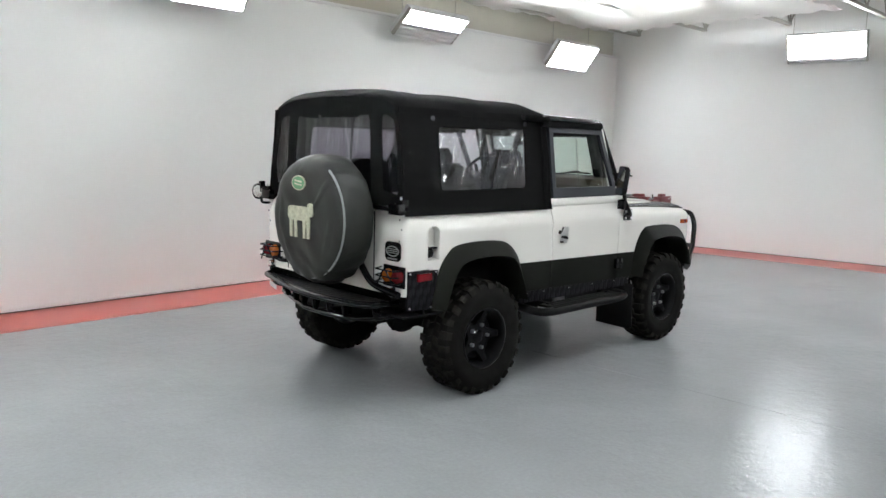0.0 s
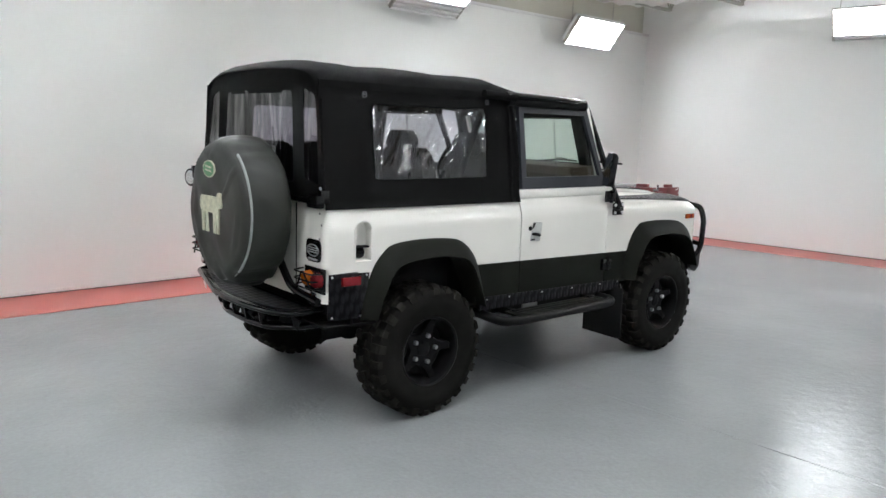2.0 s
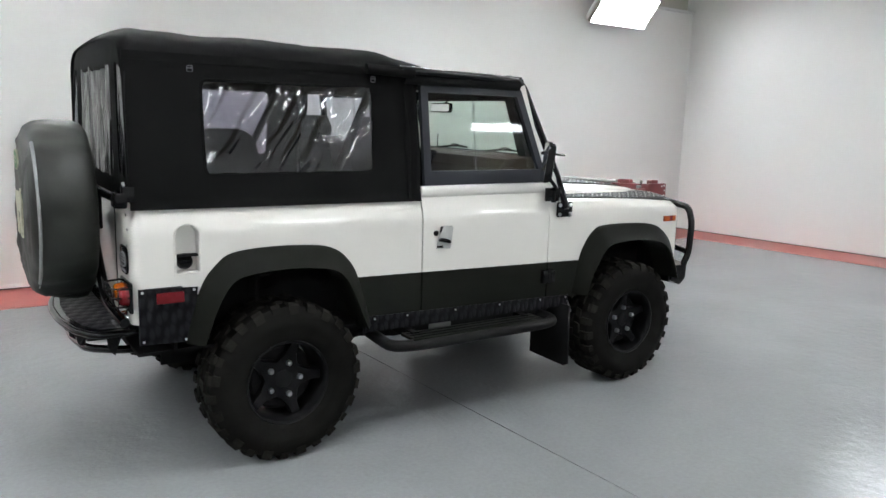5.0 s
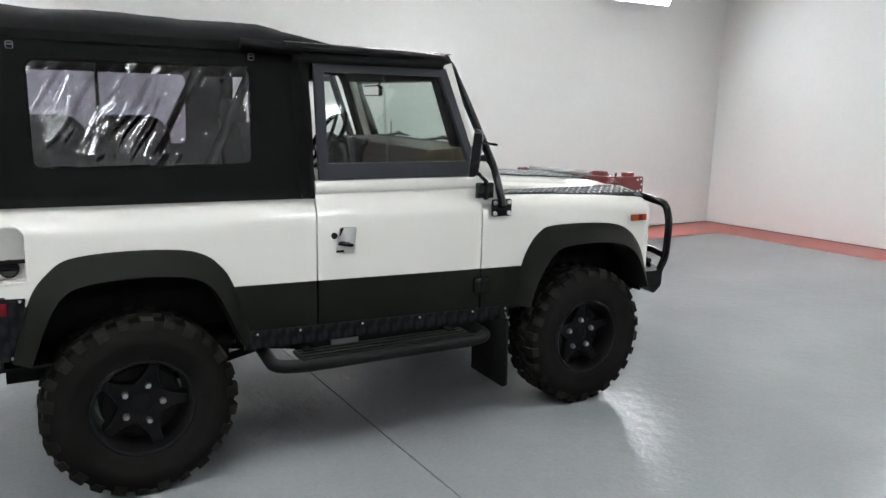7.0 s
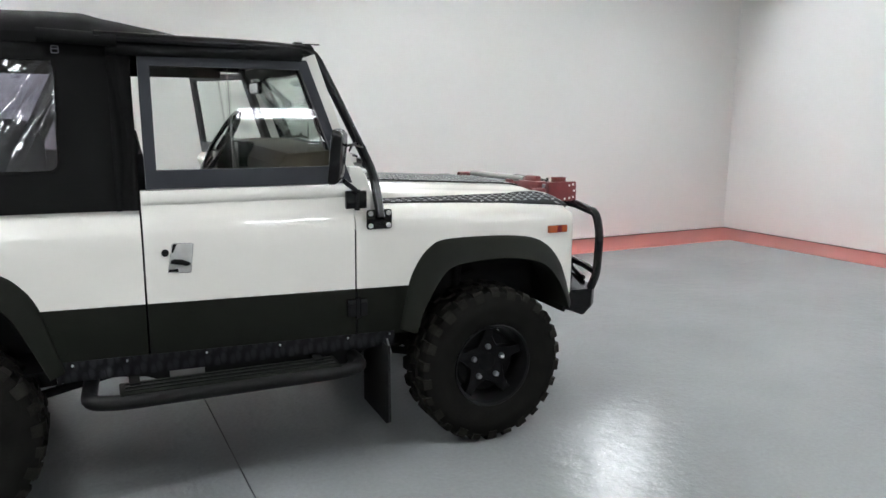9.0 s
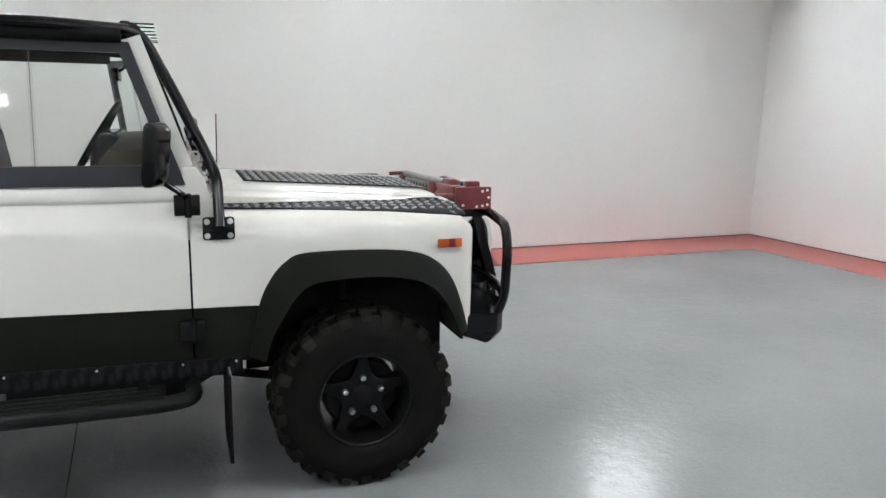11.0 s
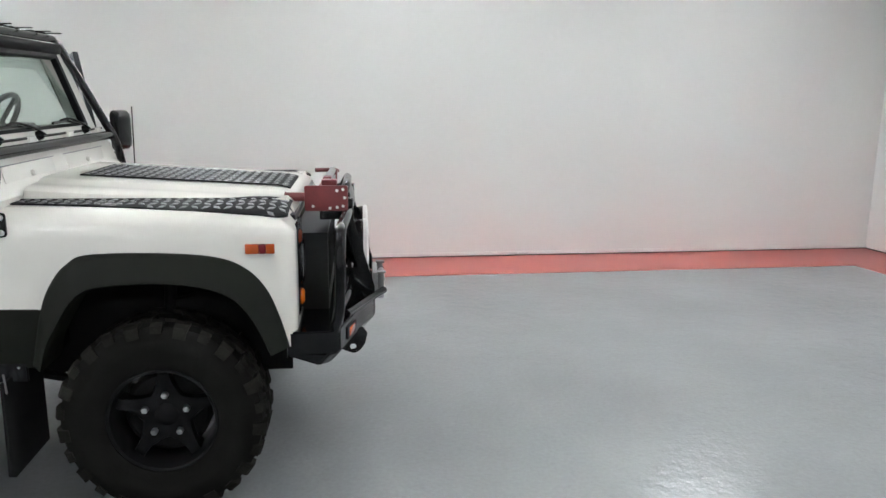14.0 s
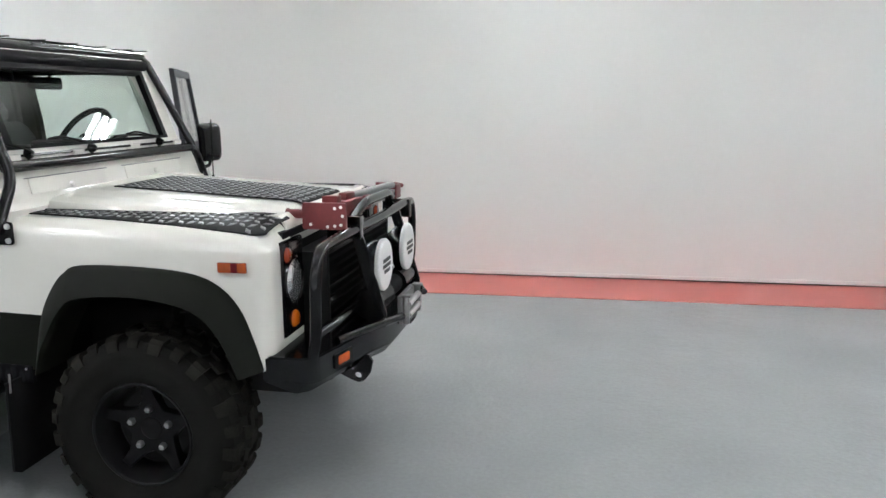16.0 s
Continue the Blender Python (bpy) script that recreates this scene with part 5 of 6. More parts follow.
# ---- rear end ----
for s in (-1, 1):
    # lamp cluster: amber and red round lenses under a bar guard
    bm = bmesh.new()
    box(bm, RX - 0.010, RX + 0.004, min(s * 0.605, s * 0.803), max(s * 0.605, s * 0.803), 0.80, 0.935, 0.004)
    cl = part("lamp_plate", bm, M_BLACK, car)
    for y, mt, lab in ((0.660, M_AMBER, "round amber tail lamp"), (0.757, M_REDLENS, "round red tail lamp")):
        bm = bmesh.new()
        lathe(bm, [(0.043, 0.0), (0.043, 0.010), (0.040, 0.030), (0.030, 0.040), (0.0005, 0.044)], pose(RX - 0.008, s * y, 0.872, 0, -90, 0), 28)
        part("tail_lamp", bm, mt, cl, lab)
    for k, z in enumerate((0.832, 0.872, 0.912)):
        bm = bmesh.new()
        tube(bm, [(RX, s * 0.575, z), (RX - 0.075, s * 0.60, z), (RX - 0.075, s * 0.78, z), (RX, s * 0.80, z)], 0.005, 8, 0.02)
        part("guard_bar", bm, M_BLACK, cl)
    bm = bmesh.new()
    tube(bm, [(RX - 0.06, s * 0.60, 0.80), (RX - 0.076, s * 0.69, 0.93), (RX - 0.06, s * 0.78, 0.80)], 0.005, 8, 0.03)
    part("guard_bar", bm, M_BLACK, cl)
    bm = bmesh.new()
    lathe(bm, [(0.032, 0.0), (0.032, 0.02), (0.024, 0.034), (0.0005, 0.038)], pose(RX - 0.004, s * 0.70, 0.765, 0, -90, 0), 24)
    part("reversing_lamp", bm, M_LENS, car, "small clear reversing lamp")
    # body rivets
    for y, z in ((0.745, 1.225), (0.765, 1.165), (0.745, 1.09)):
        bm = bmesh.new()
        lathe(bm, [(0.007, 0), (0.006, 0.003), (0.0004, 0.004)], pose(RX - 0.001, s * y, z, 0, -90, 0), 10)
        part("rivet", bm, M_GREY, car)
    # strap block at the top rear corner
    bm = bmesh.new()
    box(bm, RX - 0.050, RX + 0.0, min(s * 0.685, s * 0.795), max(s * 0.685, s * 0.795), 1.255, 1.325, 0.012)
    box(bm, RX - 0.02, RX + 0.03, min(s * 0.745, s * 0.79), max(s * 0.745, s * 0.79), 1.28, 1.35, 0.005)
    part("hood_clamp", bm, M_BLACK, car, "black soft top clamp block")
    bm = bmesh.new()
    rod(bm, (RX + 0.005, s * 0.765, 1.28), (RX - 0.012, s * 0.765, 1.365), 0.006, 8)
    part("clamp_pin", bm, M_CHROME, car)
# dark badge on the right, tail door seams and bars
bm = bmesh.new()
prism(bm, rounded_rect(-0.765, -0.615, 0.962, 1.085, 0.035, 4), "x", RX - 0.008, RX - 0.001, 0.002)
bd = part("rear_badge", bm, M_BLACK, car, "black badge plate with unreadable pale writing")
bm = bmesh.new()
tube(bm, [(RX - 0.010, -0.69 + 0.058 * math.cos(a), 1.025 + 0.030 * math.sin(a)) for a in [2 * math.pi * k / 24 for k in range(24)]], 0.004, 6, closed=True)
for k in range(3):
    box(bm, RX - 0.011, RX - 0.0075, -0.735, -0.645, 1.012 + k * 0.012, 1.017 + k * 0.012)
box(bm, RX - 0.011, RX - 0.0075, -0.735, -0.645, 0.972, 0.982)
part("badge_print", bm, M_PIPING, bd)
for y in (-0.50, 0.50):
    bm = bmesh.new()
    box(bm, RX - 0.003, RX + 0.002, y - 0.004, y + 0.004, 0.76, 1.262)
    part("tail_door_seam", bm, M_DARK, car)
bm = bmesh.new()
for z in (0.80, 1.02, 1.20):
    box(bm, RX - 0.03, RX, 0.50, 0.60, z, z + 0.03, 0.004)
part("tail_door_hinge", bm, M_BLACK, car)
# fuel filler recess on the right side: arched cup with a black cap
bm = bmesh.new()
arch = [(-0.495, 0.958), (-0.385, 0.958), (-0.385, 1.125)] + [(-0.44 + 0.055 * math.cos(radians(t)), 1.125 + 0.055 * math.sin(radians(t))) for t in range(15, 180, 15)] + [(-0.495, 1.125)]
k = len(arch)
def scaled(f, g, d):
    return [(-0.44 + (u + 0.44) * f, -W + d, 1.06 + (v - 1.06) * g) for u, v in arch]
rings = [scaled(1.10, 1.05, -0.0005), scaled(1.08, 1.045, -0.0022), scaled(0.97, 0.985, -0.0022), scaled(0.93, 0.965, 0.003), scaled(0.86, 0.93, 0.050)]
loft(bm, [r + [r[0]] for r in rings])
bm.faces.new([bm.verts.new(p) for p in rings[-1]])
cup = part("fuel_recess", bm, M_WHITE, car, "white arched fuel filler recess")
bm = bmesh.new()
lathe(bm, [(0.036, 0.0), (0.036, 0.012), (0.030, 0.018), (0.0005, 0.019)], pose(-0.447, -W + 0.045, 1.005, 70, 0, 0), 24)
box(bm, -0.475, -0.42, -W + 0.020, -W + 0.030, 1.004, 1.016, 0.002)
part("fuel_cap", bm, M_BLACK, cup, "black fuel cap")

# spare wheel under a vinyl cover on a swing carrier
SY, SZ = -0.215, 1.205
spare_m = pose(-0.76, SY, SZ, 0, -90, 0)
bm = bmesh.new()
R = 0.405
prof = [(0.30, -0.01), (0.375, 0.0), (0.398, 0.02), (0.405, 0.06), (0.402, 0.14), (0.393, 0.205), (0.372, 0.243), (0.340, 0.258), (0.28, 0.264), (0.18, 0.268), (0.08, 0.270), (0.0006, 0.271)]
fine = []
for (r0, h0), (r1, h1) in zip(prof, prof[1:]):
    n = max(1, round(math.hypot(r1 - r0, h1 - h0) / 0.022))
    fine += [(r0 + (r1 - r0) * k / n, h0 + (h1 - h0) * k / n) for k in range(n)]
lathe(bm, fine + [prof[-1]], spare_m, 110)
rng = random.Random(4)
folds = [(0.13, -0.24, 52, 0.16, 0.016), (0.20, -0.15, 66, 0.18, 0.013), (-0.02, -0.27, 30, 0.14, 0.012), (0.26, 0.02, 84, 0.14, 0.010), (-0.25, -0.10, 110, 0.15, 0.010), (-0.18, 0.16, 128, 0.16, 0.009), (0.05, 0.30, 10, 0.14, 0.008)]
for v in bm.verts:
    rel = v.co - Vector((-0.76, SY, SZ))
    r = math.hypot(rel.y, rel.z)
    if r > 0.02:
        a = math.atan2(rel.z, rel.y)
        side = 1.0 if rel.x > -0.24 else 0.4
        k = noise.noise(Vector((math.cos(a) * 2.2, math.sin(a) * 2.2, rel.x * 3))) * 0.012 + noise.noise(Vector((math.cos(a) * 9 + rel.x * 9, math.sin(a) * 9, rel.x * 5))) * 0.007 * side
        low = max(0.0, -rel.z / 0.4) ** 2
        k += 0.012 * low * math.sin(a * 17 + rel.x * 14)
        v.co.y += rel.y / r * k
        v.co.z += rel.z / r * k - 0.012 * low
        if rel.x < -0.2:
            d = 0.008 * noise.noise(Vector((rel.y * 7 - rel.z * 6, rel.z * 2.5 + rel.y * 2, 9)))
            for fy, fz, ang, reach, wide in folds:
                u, w = rel.y - fy, rel.z - fz
                c, q = math.cos(radians(ang)), math.sin(radians(ang))
                along, across = u * c + w * q, -u * q + w * c
                d -= 0.010 * math.exp(-(across / wide) ** 2) * max(0.0, 1 - (along / reach) ** 2)
            v.co.x += d
sc_ob = part("spare_wheel_cover", bm, M_COVER, car, "black vinyl spare wheel cover with pale print", 60)
bm = bmesh.new()
# thick arc is piping plus the sheen along the cover's edge
tube(bm, [(-0.992, SY + 0.384 * math.cos(a), SZ + 0.384 * math.sin(a)) for a in [radians(t) for t in range(126, 238, 4)]], 0.0072, 8)
tube(bm, [(-0.990, SY + 0.384 * math.cos(a), SZ + 0.384 * math.sin(a)) for a in [radians(t) for t in range(238, 316, 6)]], 0.0030, 6)
part("piping", bm, M_PIPING, sc_ob, "grey piping on the cover's face, thickened to carry its sheen")


def print_at(name, poly, material, proud):
    bm = bmesh.new()
    prism(bm, [(SY + u, SZ + v) for u, v in poly], "x", -1.034 - proud, -1.028)
    return part(name, bm, material, sc_ob)


oval = [(0.045 + 0.075 * math.cos(2 * math.pi * k / 28), 0.222 + 0.047 * math.sin(2 * math.pi * k / 28)) for k in range(28)]
print_at("oval_rim", oval, M_CREAM, 0.002)
print_at("oval_badge", [(0.045 + (u - 0.045) * 0.88, 0.222 + (v - 0.222) * 0.86) for u, v in oval], M_GREEN, 0.003)
print_at("oval_bar", [(0.005, 0.224), (0.085, 0.232), (0.085, 0.243), (0.005, 0.235)], M_CREAM, 0.004)
print_at("oval_bar", [(0.005, 0.204), (0.085, 0.212), (0.085, 0.222), (0.005, 0.214)], M_CREAM, 0.004)
print_at("print_block", rounded_rect(-0.075, 0.165, -0.015, 0.075, 0.03, 4), M_CREAM, 0.002)
print_at("print_block", rounded_rect(-0.115, -0.055, 0.015, 0.10, 0.02, 4), M_CREAM, 0.0025)
for u in (-0.062, -0.02, 0.075, 0.128):
    print_at("print_bar", [(u - 0.014, -0.125), (u + 0.014, -0.125), (u + 0.018, 0.0), (u - 0.016, 0.0)], M_CREAM, 0.0022)
bm = bmesh.new()
tube(bm, [(RX - 0.03, -0.78, 0.76), (RX - 0.06, -0.55, 0.80), (-0.74, SY - 0.05, 1.10), (-0.74, SY, SZ)], 0.022, 10, 0.08)
tube(bm, [(RX - 0.03, -0.72, 1.29), (-0.74, SY - 0.1, 1.30), (-0.74, SY, SZ)], 0.018, 10, 0.05)
box(bm, -0.78, -0.70, SY - 0.10, SY + 0.10, SZ - 0.10, SZ + 0.10, 0.01)
part("spare_carrier", bm, M_BLACK, car, "black tubular swing-away spare wheel carrier")
# work lamp on the left rear corner
bm = bmesh.new()
lathe(bm, [(0.02, -0.05), (0.048, -0.035), (0.058, -0.005), (0.060, 0.012), (0.054, 0.015)], pose(-0.72, 0.84, 1.305, 0, -90, 0) @ pose(0, 0, 0, 18, 0, 0), 28)
wl = part("work_lamp", bm, M_BLACK, car, "small round rear work lamp")
bm = bmesh.new()
lathe(bm, [(0.053, 0.010), (0.045, 0.017), (0.0005, 0.021)], pose(-0.72, 0.84, 1.305, 0, -90, 0) @ pose(0, 0, 0, 18, 0, 0), 28)
part("work_lamp_glass", bm, M_LENS, wl)
bm = bmesh.new()
tube(bm, [(-0.66, 0.79, 1.22), (-0.70, 0.84, 1.22), (-0.70, 0.84, 1.26)], 0.010, 8, 0.02)
box(bm, -0.73, -0.69, 0.80, 0.83, 1.30, 1.385, 0.004)
part("work_lamp_bracket", bm, M_BLACK, wl)

# rear step bumper: tray, tube frame beneath
tray = [(-0.655, -0.665), (-0.795, -0.650), (-0.862, -0.53), (-0.900, -0.30), (-0.905, -0.08), (-0.885, 0.10), (-0.705, 0.755), (-0.655, 0.765)]
bm = bmesh.new()
prism(bm, tray, "z", 0.672, 0.696, 0.006)
rb = part("rear_step_bumper", bm, M_BLACK, car, "black steel rear step bumper with tube frame")
bm = bmesh.new()
prism(bm, [(-0.69, -0.63), (-0.785, -0.62), (-0.84, -0.51), (-0.875, -0.29), (-0.878, -0.08), (-0.86, 0.09), (-0.70, 0.68)], "z", 0.6965, 0.7005)
ob = part("step_tread", bm, M_CHEQD, rb)
uv_plane(ob, 0, 1)
bm = bmesh.new()
tube(bm, [(-0.62, -0.680, 0.688)] + [(x - 0.010, y * 1.015, 0.682) for x, y in tray[1:-1]] + [(-0.64, 0.785, 0.690)], 0.016, 12, 0.05)
part("upper_tube", bm, M_BLACK, rb)
bm = bmesh.new()
tube(bm, [(-0.54, -0.64, 0.60), (-0.68, -0.60, 0.585), (-0.82, -0.44, 0.57), (-0.845, -0.20, 0.565), (-0.835, 0.06, 0.565), (-0.68, 0.58, 0.585), (-0.56, 0.66, 0.60)], 0.019, 12, 0.06)
part("lower_tube", bm, M_BLACK, rb)
for x, y in ((-0.845, -0.40), (-0.86, -0.25), (-0.865, -0.10), (-0.855, 0.05), (-0.81, 0.22), (-0.76, 0.40), (-0.74, -0.58)):
    bm = bmesh.new()
    prism(bm, [(x + 0.02, 0.56), (x - 0.005, 0.585), (x - 0.02, 0.675), (x + 0.06, 0.675)], "y", y - 0.007, y + 0.007, 0.002)
    part("gusset", bm, M_BLACK, rb)
bm = bmesh.new()
prism(bm, [(-0.690, 0.735), (-0.695, 0.740), (-0.765, 0.540), (-0.760, 0.535)], "z", 0.600, 0.632)
part("end_plate", bm, M_LAMPCOVER, rb, "pale plate under the bumper end")
bm = bmesh.new()
box(bm, -0.78, -0.60, -0.19, -0.11, 0.525, 0.575, 0.006)
part("tow_receiver", bm, M_BLACK, rb)

# ---- running boards, mud flaps, underbody ----
for s in (-1, 1):
    bm = bmesh.new()
    tube(bm, [(0.56, s * 0.62, 0.510), (0.545, s * 0.90, 0.502), (0.66, s * 0.935, 0.500), (1.55, s * 0.935, 0.500), (1.67, s * 0.90, 0.502), (1.66, s * 0.62, 0.510)], 0.031, 14, 0.09)
    rbn = part("running_board", bm, M_SATIN, car, "black tubular side step with ribbed tread")
    bm = bmesh.new()
    box(bm, 0.66, 1.56, min(s * 0.80, s * 0.945), max(s * 0.80, s * 0.945), 0.518, 0.534, 0.006)
    part("step_pad", bm, M_DKPLASTIC, rbn)
    for y in (0.83, 0.87, 0.91):
        bm = bmesh.new()
        box(bm, 0.68, 1.54, s * y - 0.006, s * y + 0.006, 0.533, 0.539, 0.002)
        part("tread_rib", bm, M_SATIN, rbn)
    for x in (0.72, 1.48):
        bm = bmesh.new()
        box(bm, x - 0.02, x + 0.02, min(s * 0.36, s * 0.86), max(s * 0.36, s * 0.86), 0.505, 0.545)
        part("step_bracket", bm, M_BLACKMATT, rbn)
    bm = bmesh.new()
    prism(bm, [(s * 0.54, 0.19), (s * 0.86, 0.185), (s * 0.896, 0.205), (s * 0.885, 0.57), (s * 0.54, 0.57)], "x", 1.795, 1.807, 0.002)
    part("mud_flap", bm, M_BLACKMATT, car, "black rubber mud flap")
bm = bmesh.new()
rod(bm, (1.80, -0.86, 0.60), (1.815, -0.88, 0.53), 0.004, 8)
part("flap_stay", bm, M_GREY, car)
bm = bmesh.new()
for s in (-1, 1):
    box(bm, -0.62, 2.80, s * 0.38 - 0.04, s * 0.38 + 0.04, 0.50, 0.60)
box(bm, -0.62, -0.50, -0.50, 0.50, 0.52, 0.60)
box(bm, 0.55, 1.30, -0.30, 0.30, 0.44, 0.60)
part("chassis", bm, M_BLACKMATT, car)
bm = bmesh.new()
prism(bm, [(0.40, 0.40), (0.95, 0.33), (1.75, 0.36), (2.0, 0.44), (2.0, 0.60), (0.40, 0.60)], "y", -0.24, 0.24, 0.02)
part("gearbox", bm, M_BLACKMATT, car)
# dark boxes added to fill the gap under the sills and shade the floor
for s in (-1, 1):
    bm = bmesh.new()
    prism(bm, [(0.74, 0.545), (0.90, 0.475), (1.62, 0.465), (1.74, 0.53), (1.74, 0.60), (0.74, 0.60)], "y", s * 0.44, s * 0.765, 0.01)
    part("under_sill_filler", bm, M_BLACKMATT, car)
bm = bmesh.new()
rod(bm, (0.62, 0.50, 0.43), (-0.50, 0.46, 0.46), 0.030, 12)
part("exhaust_pipe", bm, M_BLACKMATT, car)
bm = bmesh.new()
box(bm, RX + 0.02, 1.80, -W + 0.02, W - 0.02, 0.598, 0.612)
part("body_floor", bm, M_BLACKMATT, car)
for x, off in ((0.0, 0.0), (WB, 0.12)):
    bm = bmesh.new()
    rod(bm, (x, -0.66, AXLE_Z), (x, 0.66, AXLE_Z), 0.042, 14)
    bmesh.ops.create_uvsphere(bm, u_segments=18, v_segments=10, radius=0.125, matrix=Matrix.Translation((x, off, AXLE_Z)))
    part("axle", bm, M_BLACKMATT, car)
    for s in (-1, 1):
        bm = bmesh.new()
        rod(bm, (x - 0.06, s * 0.48, 0.42), (x - 0.02, s * 0.50, 0.95), 0.026, 10)
        tube(bm, [(x + 0.09 * math.cos(t * 0.7), s * 0.44 + 0.07 * math.sin(t * 0.7), 0.46 + t * 0.0075) for t in range(0, 64)], 0.009, 6)
        part("spring_and_damper", bm, M_BLACKMATT, car)
for s in (-1, 1):
    for x0, x1 in ((0.02, 0.85), (2.32, 1.45)):
        bm = bmesh.new()
        rod(bm, (x0, s * 0.46, 0.335), (x1, s * 0.40, 0.49), 0.020, 10)
        part("radius_arm", bm, M_BLACKMATT, car)
bm = bmesh.new()
box(bm, 0.86, 1.00, -0.78, -0.62, 0.505, 0.560, 0.006)
part("stowage_box", bm, M_GREY, car)

# ---- cabin ----
bm = bmesh.new()
prism(bm, [(1.36, 1.10), (1.36, 1.39), (1.40, 1.445), (1.66, 1.46), (1.66, 1.10)], "y", -0.70, 0.70, 0.012)
dash = part("dashboard", bm, M_TRIM, car, "brown-beige padded dashboard")
bm = bmesh.new()
box(bm, 1.31, 1.40, 0.02, 0.66, 1.18, 1.462, 0.015)
box(bm, 1.24, 1.36, 0.31, 0.55, 1.24, 1.40, 0.03)
part("instrument_binnacle", bm, M_BLACK, dash)
bm = bmesh.new()
box(bm, 1.345, 1.365, -0.58, -0.10, 1.20, 1.335, 0.01)
part("glove_panel", bm, M_TRIM, dash)
hub = Vector((1.285, 0.42, 1.440))
tilt = pose(*hub, 0, -58, 0)
bm = bmesh.new()
tube(bm, [tilt @ Vector((0.195 * math.cos(2 * math.pi * k / 36), 0.195 * math.sin(2 * math.pi * k / 36), 0)) for k in range(36)], 0.0145, 10, closed=True)
st = part("steering_wheel", bm, M_BLACK, car, "black steering wheel")
bm = bmesh.new()
for a in (20, 160, 270):
    rod(bm, tilt @ Vector((0, 0, -0.02)), tilt @ Vector((0.19 * math.cos(radians(a)), 0.19 * math.sin(radians(a)), 0)), 0.012, 8)
lathe(bm, [(0.055, -0.03), (0.055, 0.0), (0.045, 0.012), (0.0005, 0.015)], tilt, 20)
rod(bm, tilt @ Vector((0, 0, -0.02)), tilt @ Vector((0, 0, -0.26)), 0.028, 10)
part("steering_boss", bm, M_BLACK, st)


def seat(x, y, wide, back_top, base_z, lab):
    bm = bmesh.new()
    box(bm, x, x + 0.46, y - wide / 2, y + wide / 2, base_z, base_z + 0.16, 0.04)
    ob = part("seat_cushion", bm, M_SEAT, car, lab)
    bm = bmesh.new()
    sect = rounded_rect(-wide / 2, wide / 2, base_z + 0.08, back_top, 0.09, 5)
    prism(bm, sect, "x", 0.0, 0.13, 0.035)
    for v in bm.verts:
        v.co.x += x - 0.02 - (v.co.z - base_z) * 0.16
        v.co.y += y
    part("seat_back", bm, M_SEAT, ob)


seat(0.80, -0.38, 0.50, 1.54, 0.86, "black vinyl front seat")
seat(0.80, 0.38, 0.50, 1.54, 0.86, "black vinyl front seat")
for y in (-0.38, 0.38):
    bm = bmesh.new()
    prism(bm, rounded_rect(y - 0.14, y + 0.14, 1.50, 1.665, 0.06, 5), "x", 0.655, 0.745, 0.03)
    part("headrest", bm, M_SEAT, car, "black headrest")
# inward-facing folding seats along the sides of the load bay
for s in (-1, 1):
    for x0 in (-0.50, -0.06):
        top_z = 1.565 if s > 0 else 1.37
        bm = bmesh.new()
        prism(bm, rounded_rect(x0, x0 + 0.455, 1.00, top_z, 0.13, 6), "y", s * 0.60, s * 0.675, 0.02)
        sb = part("side_seat_back", bm, M_SEAT, car, "black vinyl inward-facing seat")
        bm = bmesh.new()
        box(bm, x0, x0 + 0.42, min(s * 0.30, s * 0.62), max(s * 0.30, s * 0.62), 0.95, 1.04, 0.03)
        part("side_seat_cushion", bm, M_SEAT, sb)
bm = bmesh.new()
box(bm, 0.55, 1.30, -0.12, 0.12, 0.82, 1.10, 0.03)
part("cubby_box", bm, M_SEAT, car)
# inner hoop and braces
bm = bmesh.new()
tube(bm, [(0.70, -0.66, 0.70), (0.70, -0.655, 1.60), (0.70, -0.61, 1.885), (0.70, 0.61, 1.885), (0.70, 0.655, 1.60), (0.70, 0.66, 0.70)], 0.022, 12, 0.10)
part("cabin_hoop", bm, M_BLACK, car, "black steel cabin hoop")
bm = bmesh.new()
tube(bm, [(-0.58, -0.67, 1.26), (-0.58, -0.655, 1.88), (-0.58, -0.55, 1.97), (-0.58, 0.55, 1.97), (-0.58, 0.655, 1.88), (-0.58, 0.67, 1.26)], 0.016, 10, 0.08)
tube(bm, [(0.02, -0.64, 1.90), (0.02, -0.56, 1.98), (0.02, 0.56, 1.98), (0.02, 0.66, 1.86), (0.02, 0.70, 1.26)], 0.010, 10, 0.08)
part("hood_stick", bm, M_BLACK, car, "black soft top frame hoops")
for s in (-1, 1):
    bm = bmesh.new()
    rod(bm, (0.58, s * 0.64, 1.88), (0.28, s * 0.68, 1.26), 0.022, 10)
    part("hoop_brace", bm, M_SEAL, car)
    bm = bmesh.new()
    tube(bm, [(1.46, s * 0.63, 1.86), (1.50, s * 0.635, 1.78), (1.635, s * 0.665, 1.40)], 0.030, 10)
    part("inner_pillar", bm, M_SEAL, car, "black padded windscreen pillar trim")
# inner mirror and visors
bm = bmesh.new()
prism(bm, rounded_rect(-0.115, 0.115, 1.705, 1.765, 0.02, 4), "x", 1.40, 1.422, 0.006)
im = part("inner_mirror", bm, M_BLACK, car, "black inner mirror")
bm = bmesh.new()
prism(bm, rounded_rect(-0.105, 0.105, 1.712, 1.758, 0.015, 4), "x", 1.3975, 1.3995)
part("inner_mirror_glass", bm, M_MIRROR, im)
bm = bmesh.new()
tube(bm, [(1.42, 0, 1.75), (1.47, 0, 1.79), (1.50, 0, 1.80)], 0.007, 8)
part("mirror_stalk", bm, M_BLACK, im)
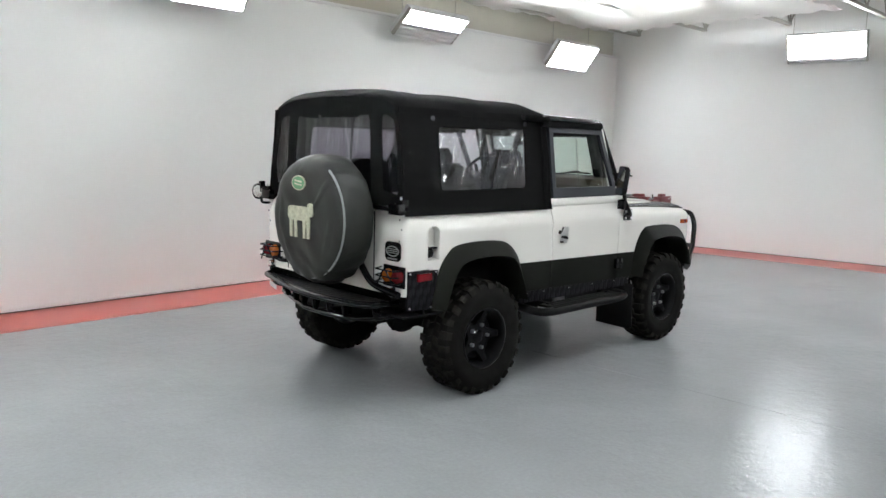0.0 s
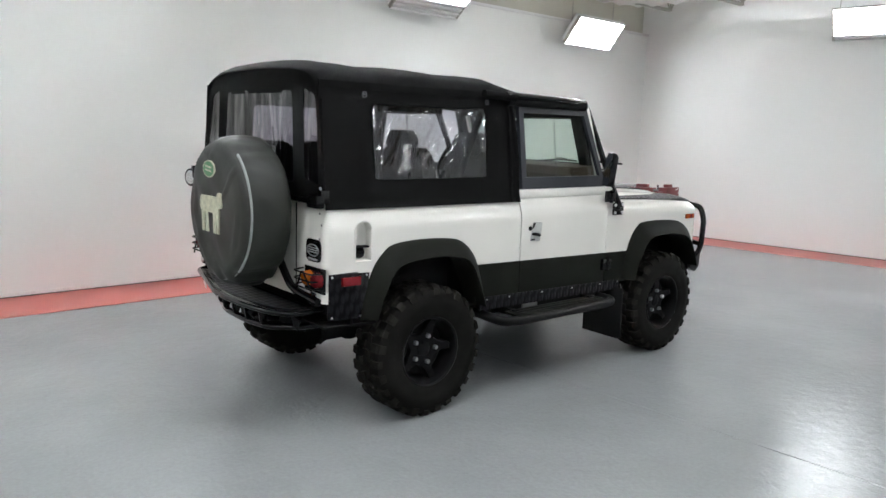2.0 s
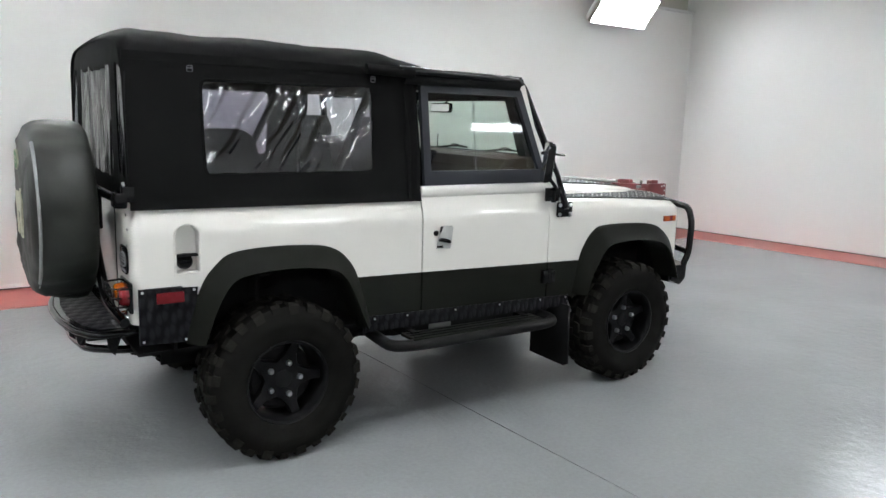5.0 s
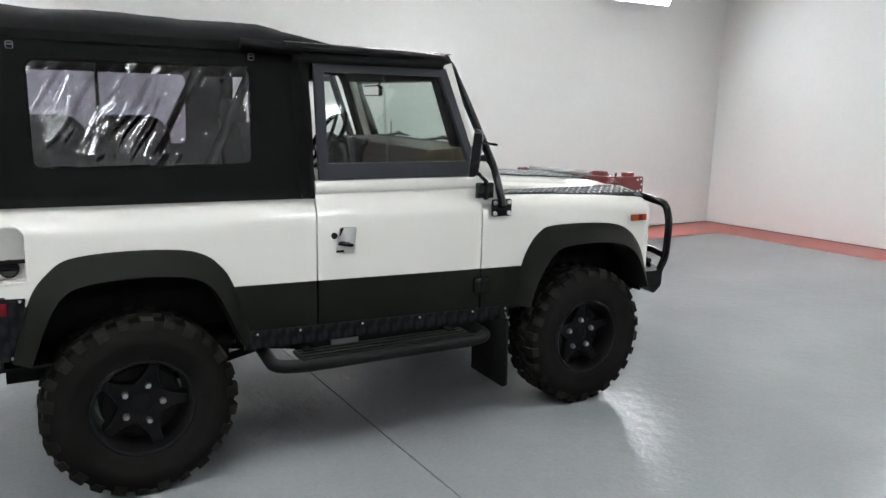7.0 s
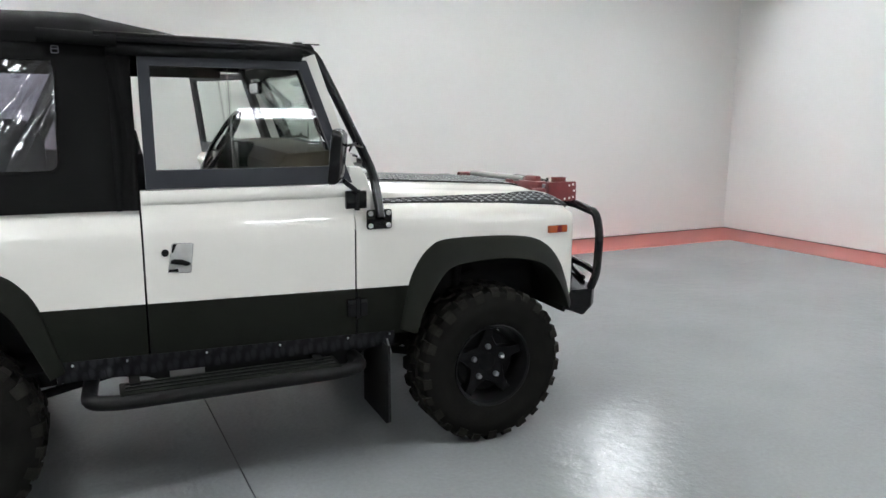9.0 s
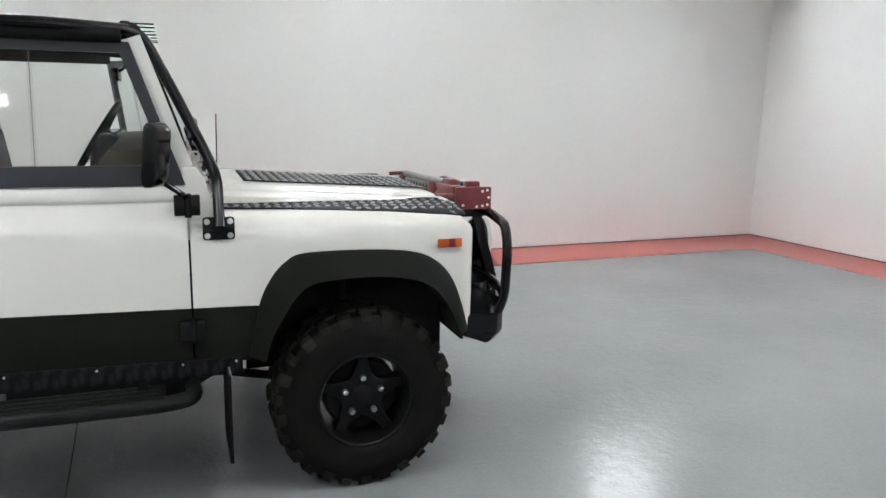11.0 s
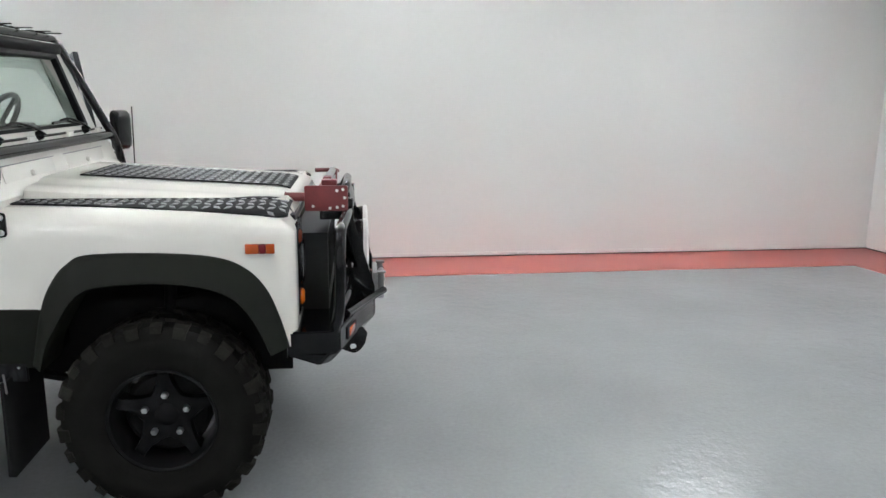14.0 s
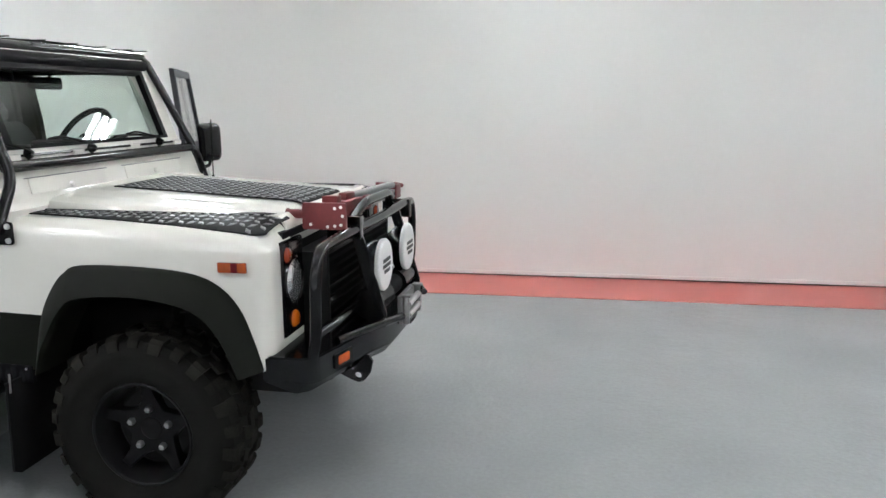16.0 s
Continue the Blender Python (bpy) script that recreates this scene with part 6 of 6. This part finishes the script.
# door mirrors: one turned out, one folded back against the window frame
def door_mirror(at, half_w, half_h):
    poly = rounded_rect(-half_w, half_w, -half_h, half_h, min(half_w, half_h) * 0.38, 4)
    rows = []
    for f, dx in ((0.62, 0.042), (0.86, 0.037), (0.97, 0.022), (1.0, 0.0), (0.97, -0.006)):
        rows.append([(dx, u * f, v * f) for u, v in poly])
    bm = bmesh.new()
    loft(bm, [r + [r[0]] for r in rows])
    bm.faces.new([bm.verts.new(q) for q in rows[0]])
    bm.faces.new([bm.verts.new(q) for q in rows[-1]][::-1])
    mir = part("door_mirror", bm, M_BLACK, car, "black plastic door mirror", 40)
    mir.matrix_basis = at
    bm = bmesh.new()
    prism(bm, [(u * 0.90, v * 0.92) for u, v in poly], "x", -0.0075, -0.0065)
    part("mirror_glass", bm, M_MIRROR, mir)


door_mirror(pose(1.730, 0.965, 1.405, 0, 0, -14), 0.080, 0.115)
bm = bmesh.new()
tube(bm, [(1.72, 0.80, 1.26), (1.735, 0.86, 1.258), (1.738, 0.95, 1.268), (1.738, 0.965, 1.31)], 0.010, 10, 0.02)
part("mirror_arm", bm, M_BLACK, car)
door_mirror(pose(1.562, -0.868, 1.440, 0, 6, -30), 0.062, 0.118)
bm = bmesh.new()
tube(bm, [(1.675, -0.81, 1.27), (1.660, -0.86, 1.29), (1.600, -0.875, 1.335)], 0.011, 10, 0.02)
part("mirror_arm", bm, M_BLACK, car)

# ---- high-lift jack strapped across the bull bar ----
jack = thing("high_lift_jack", pose(0, 0.06 - 0.47, 1.20, -2.45, 0, 0) @ pose(0, 0.47, -1.20), "red and grey high-lift jack strapped across the bull bar", "jack")
JX, JZ = 2.975, 1.205
bm = bmesh.new()
box(bm, JX - 0.012, JX + 0.012, -0.40, 0.72, JZ - 0.022, JZ + 0.022, 0.003)
rail = part("rail", bm, M_GREY, jack, "grey steel rail with holes")
# dark discs on the solid rail paint the shade of its holes
for k in range(18):
    bm = bmesh.new()
    rod(bm, (JX - 0.0135, -0.34 + k * 0.058, JZ), (JX + 0.0135, -0.34 + k * 0.058, JZ), 0.010, 10)
    part("rail_hole_disc", bm, M_DARK, rail)
# foot plate with holes
bm = bmesh.new()
prism(bm, rounded_rect(JX - 0.085, JX + 0.095, 1.142, 1.248, 0.008, 3), "y", -0.485, -0.465, 0.002)
plate = part("foot_plate", bm, M_JACK, jack, "red jack foot plate with bolt holes")
# pale discs on the solid plate paint brightness showing through its holes
for u, v in ((0.075, 0.09), (0.082, 0.055), (0.075, 0.02), (0.05, 0.085), (0.05, 0.015), (0.02, 0.012), (-0.05, 0.02)):
    bm = bmesh.new()
    rod(bm, (JX + u, -0.4665, 1.142 + v), (JX + u, -0.4865, 1.142 + v), 0.0065, 10)
    part("bolt_hole_disc", bm, M_LAMPCOVER, plate)
bm = bmesh.new()
box(bm, JX - 0.03, JX + 0.03, -0.465, -0.36, 1.15, 1.245, 0.008)
box(bm, JX - 0.015, JX + 0.05, -0.45, -0.40, 1.245, 1.272, 0.004)
part("foot_socket", bm, M_JACK, jack)
bm = bmesh.new()
rod(bm, (JX - 0.085, -0.44, 1.198), (JX - 0.165, -0.43, 1.198), 0.019, 12)
rod(bm, (JX - 0.165, -0.43, 1.198), (JX - 0.170, -0.43, 1.198), 0.023, 12)
part("handle_socket", bm, M_JACK, jack)
# running gear part way along
bm = bmesh.new()
box(bm, JX - 0.035, JX + 0.035, -0.30, -0.06, JZ - 0.035, JZ + 0.035, 0.008)
box(bm, JX - 0.02, JX + 0.02, -0.24, -0.12, JZ + 0.03, JZ + 0.065, 0.01)
box(bm, JX - 0.03, JX + 0.03, 0.02, 0.10, JZ - 0.03, JZ + 0.035, 0.008)
rod(bm, (JX, -0.06, JZ + 0.015), (JX, 0.02, JZ + 0.015), 0.016, 10)
part("lifting_mechanism", bm, M_JACK, jack, "red cast lifting mechanism")
bm = bmesh.new()
rod(bm, (JX - 0.005, -0.10, JZ + 0.040), (JX - 0.005, 0.60, JZ + 0.046), 0.019, 12)
part("handle", bm, M_GREY, jack)
bm = bmesh.new()
box(bm, JX - 0.02, JX + 0.02, 0.60, 0.70, JZ - 0.028, JZ + 0.048, 0.006)
tube(bm, [(JX - 0.10, 0.62, JZ + 0.045), (JX, 0.66, JZ + 0.045), (JX + 0.02, 0.72, JZ + 0.035)], 0.012, 8)
part("top_clamp", bm, M_JACK, jack)
for y in (-0.335, 0.52):
    bm = bmesh.new()
    box(bm, JX - 0.03, 3.09, y - 0.025, y + 0.025, JZ - 0.115, JZ - 0.022, 0.004)
    rod(bm, (JX, y, JZ - 0.03), (JX, y, JZ + 0.06), 0.008, 8)
    part("mount", bm, M_BLACK, jack, "black jack mount bracket")
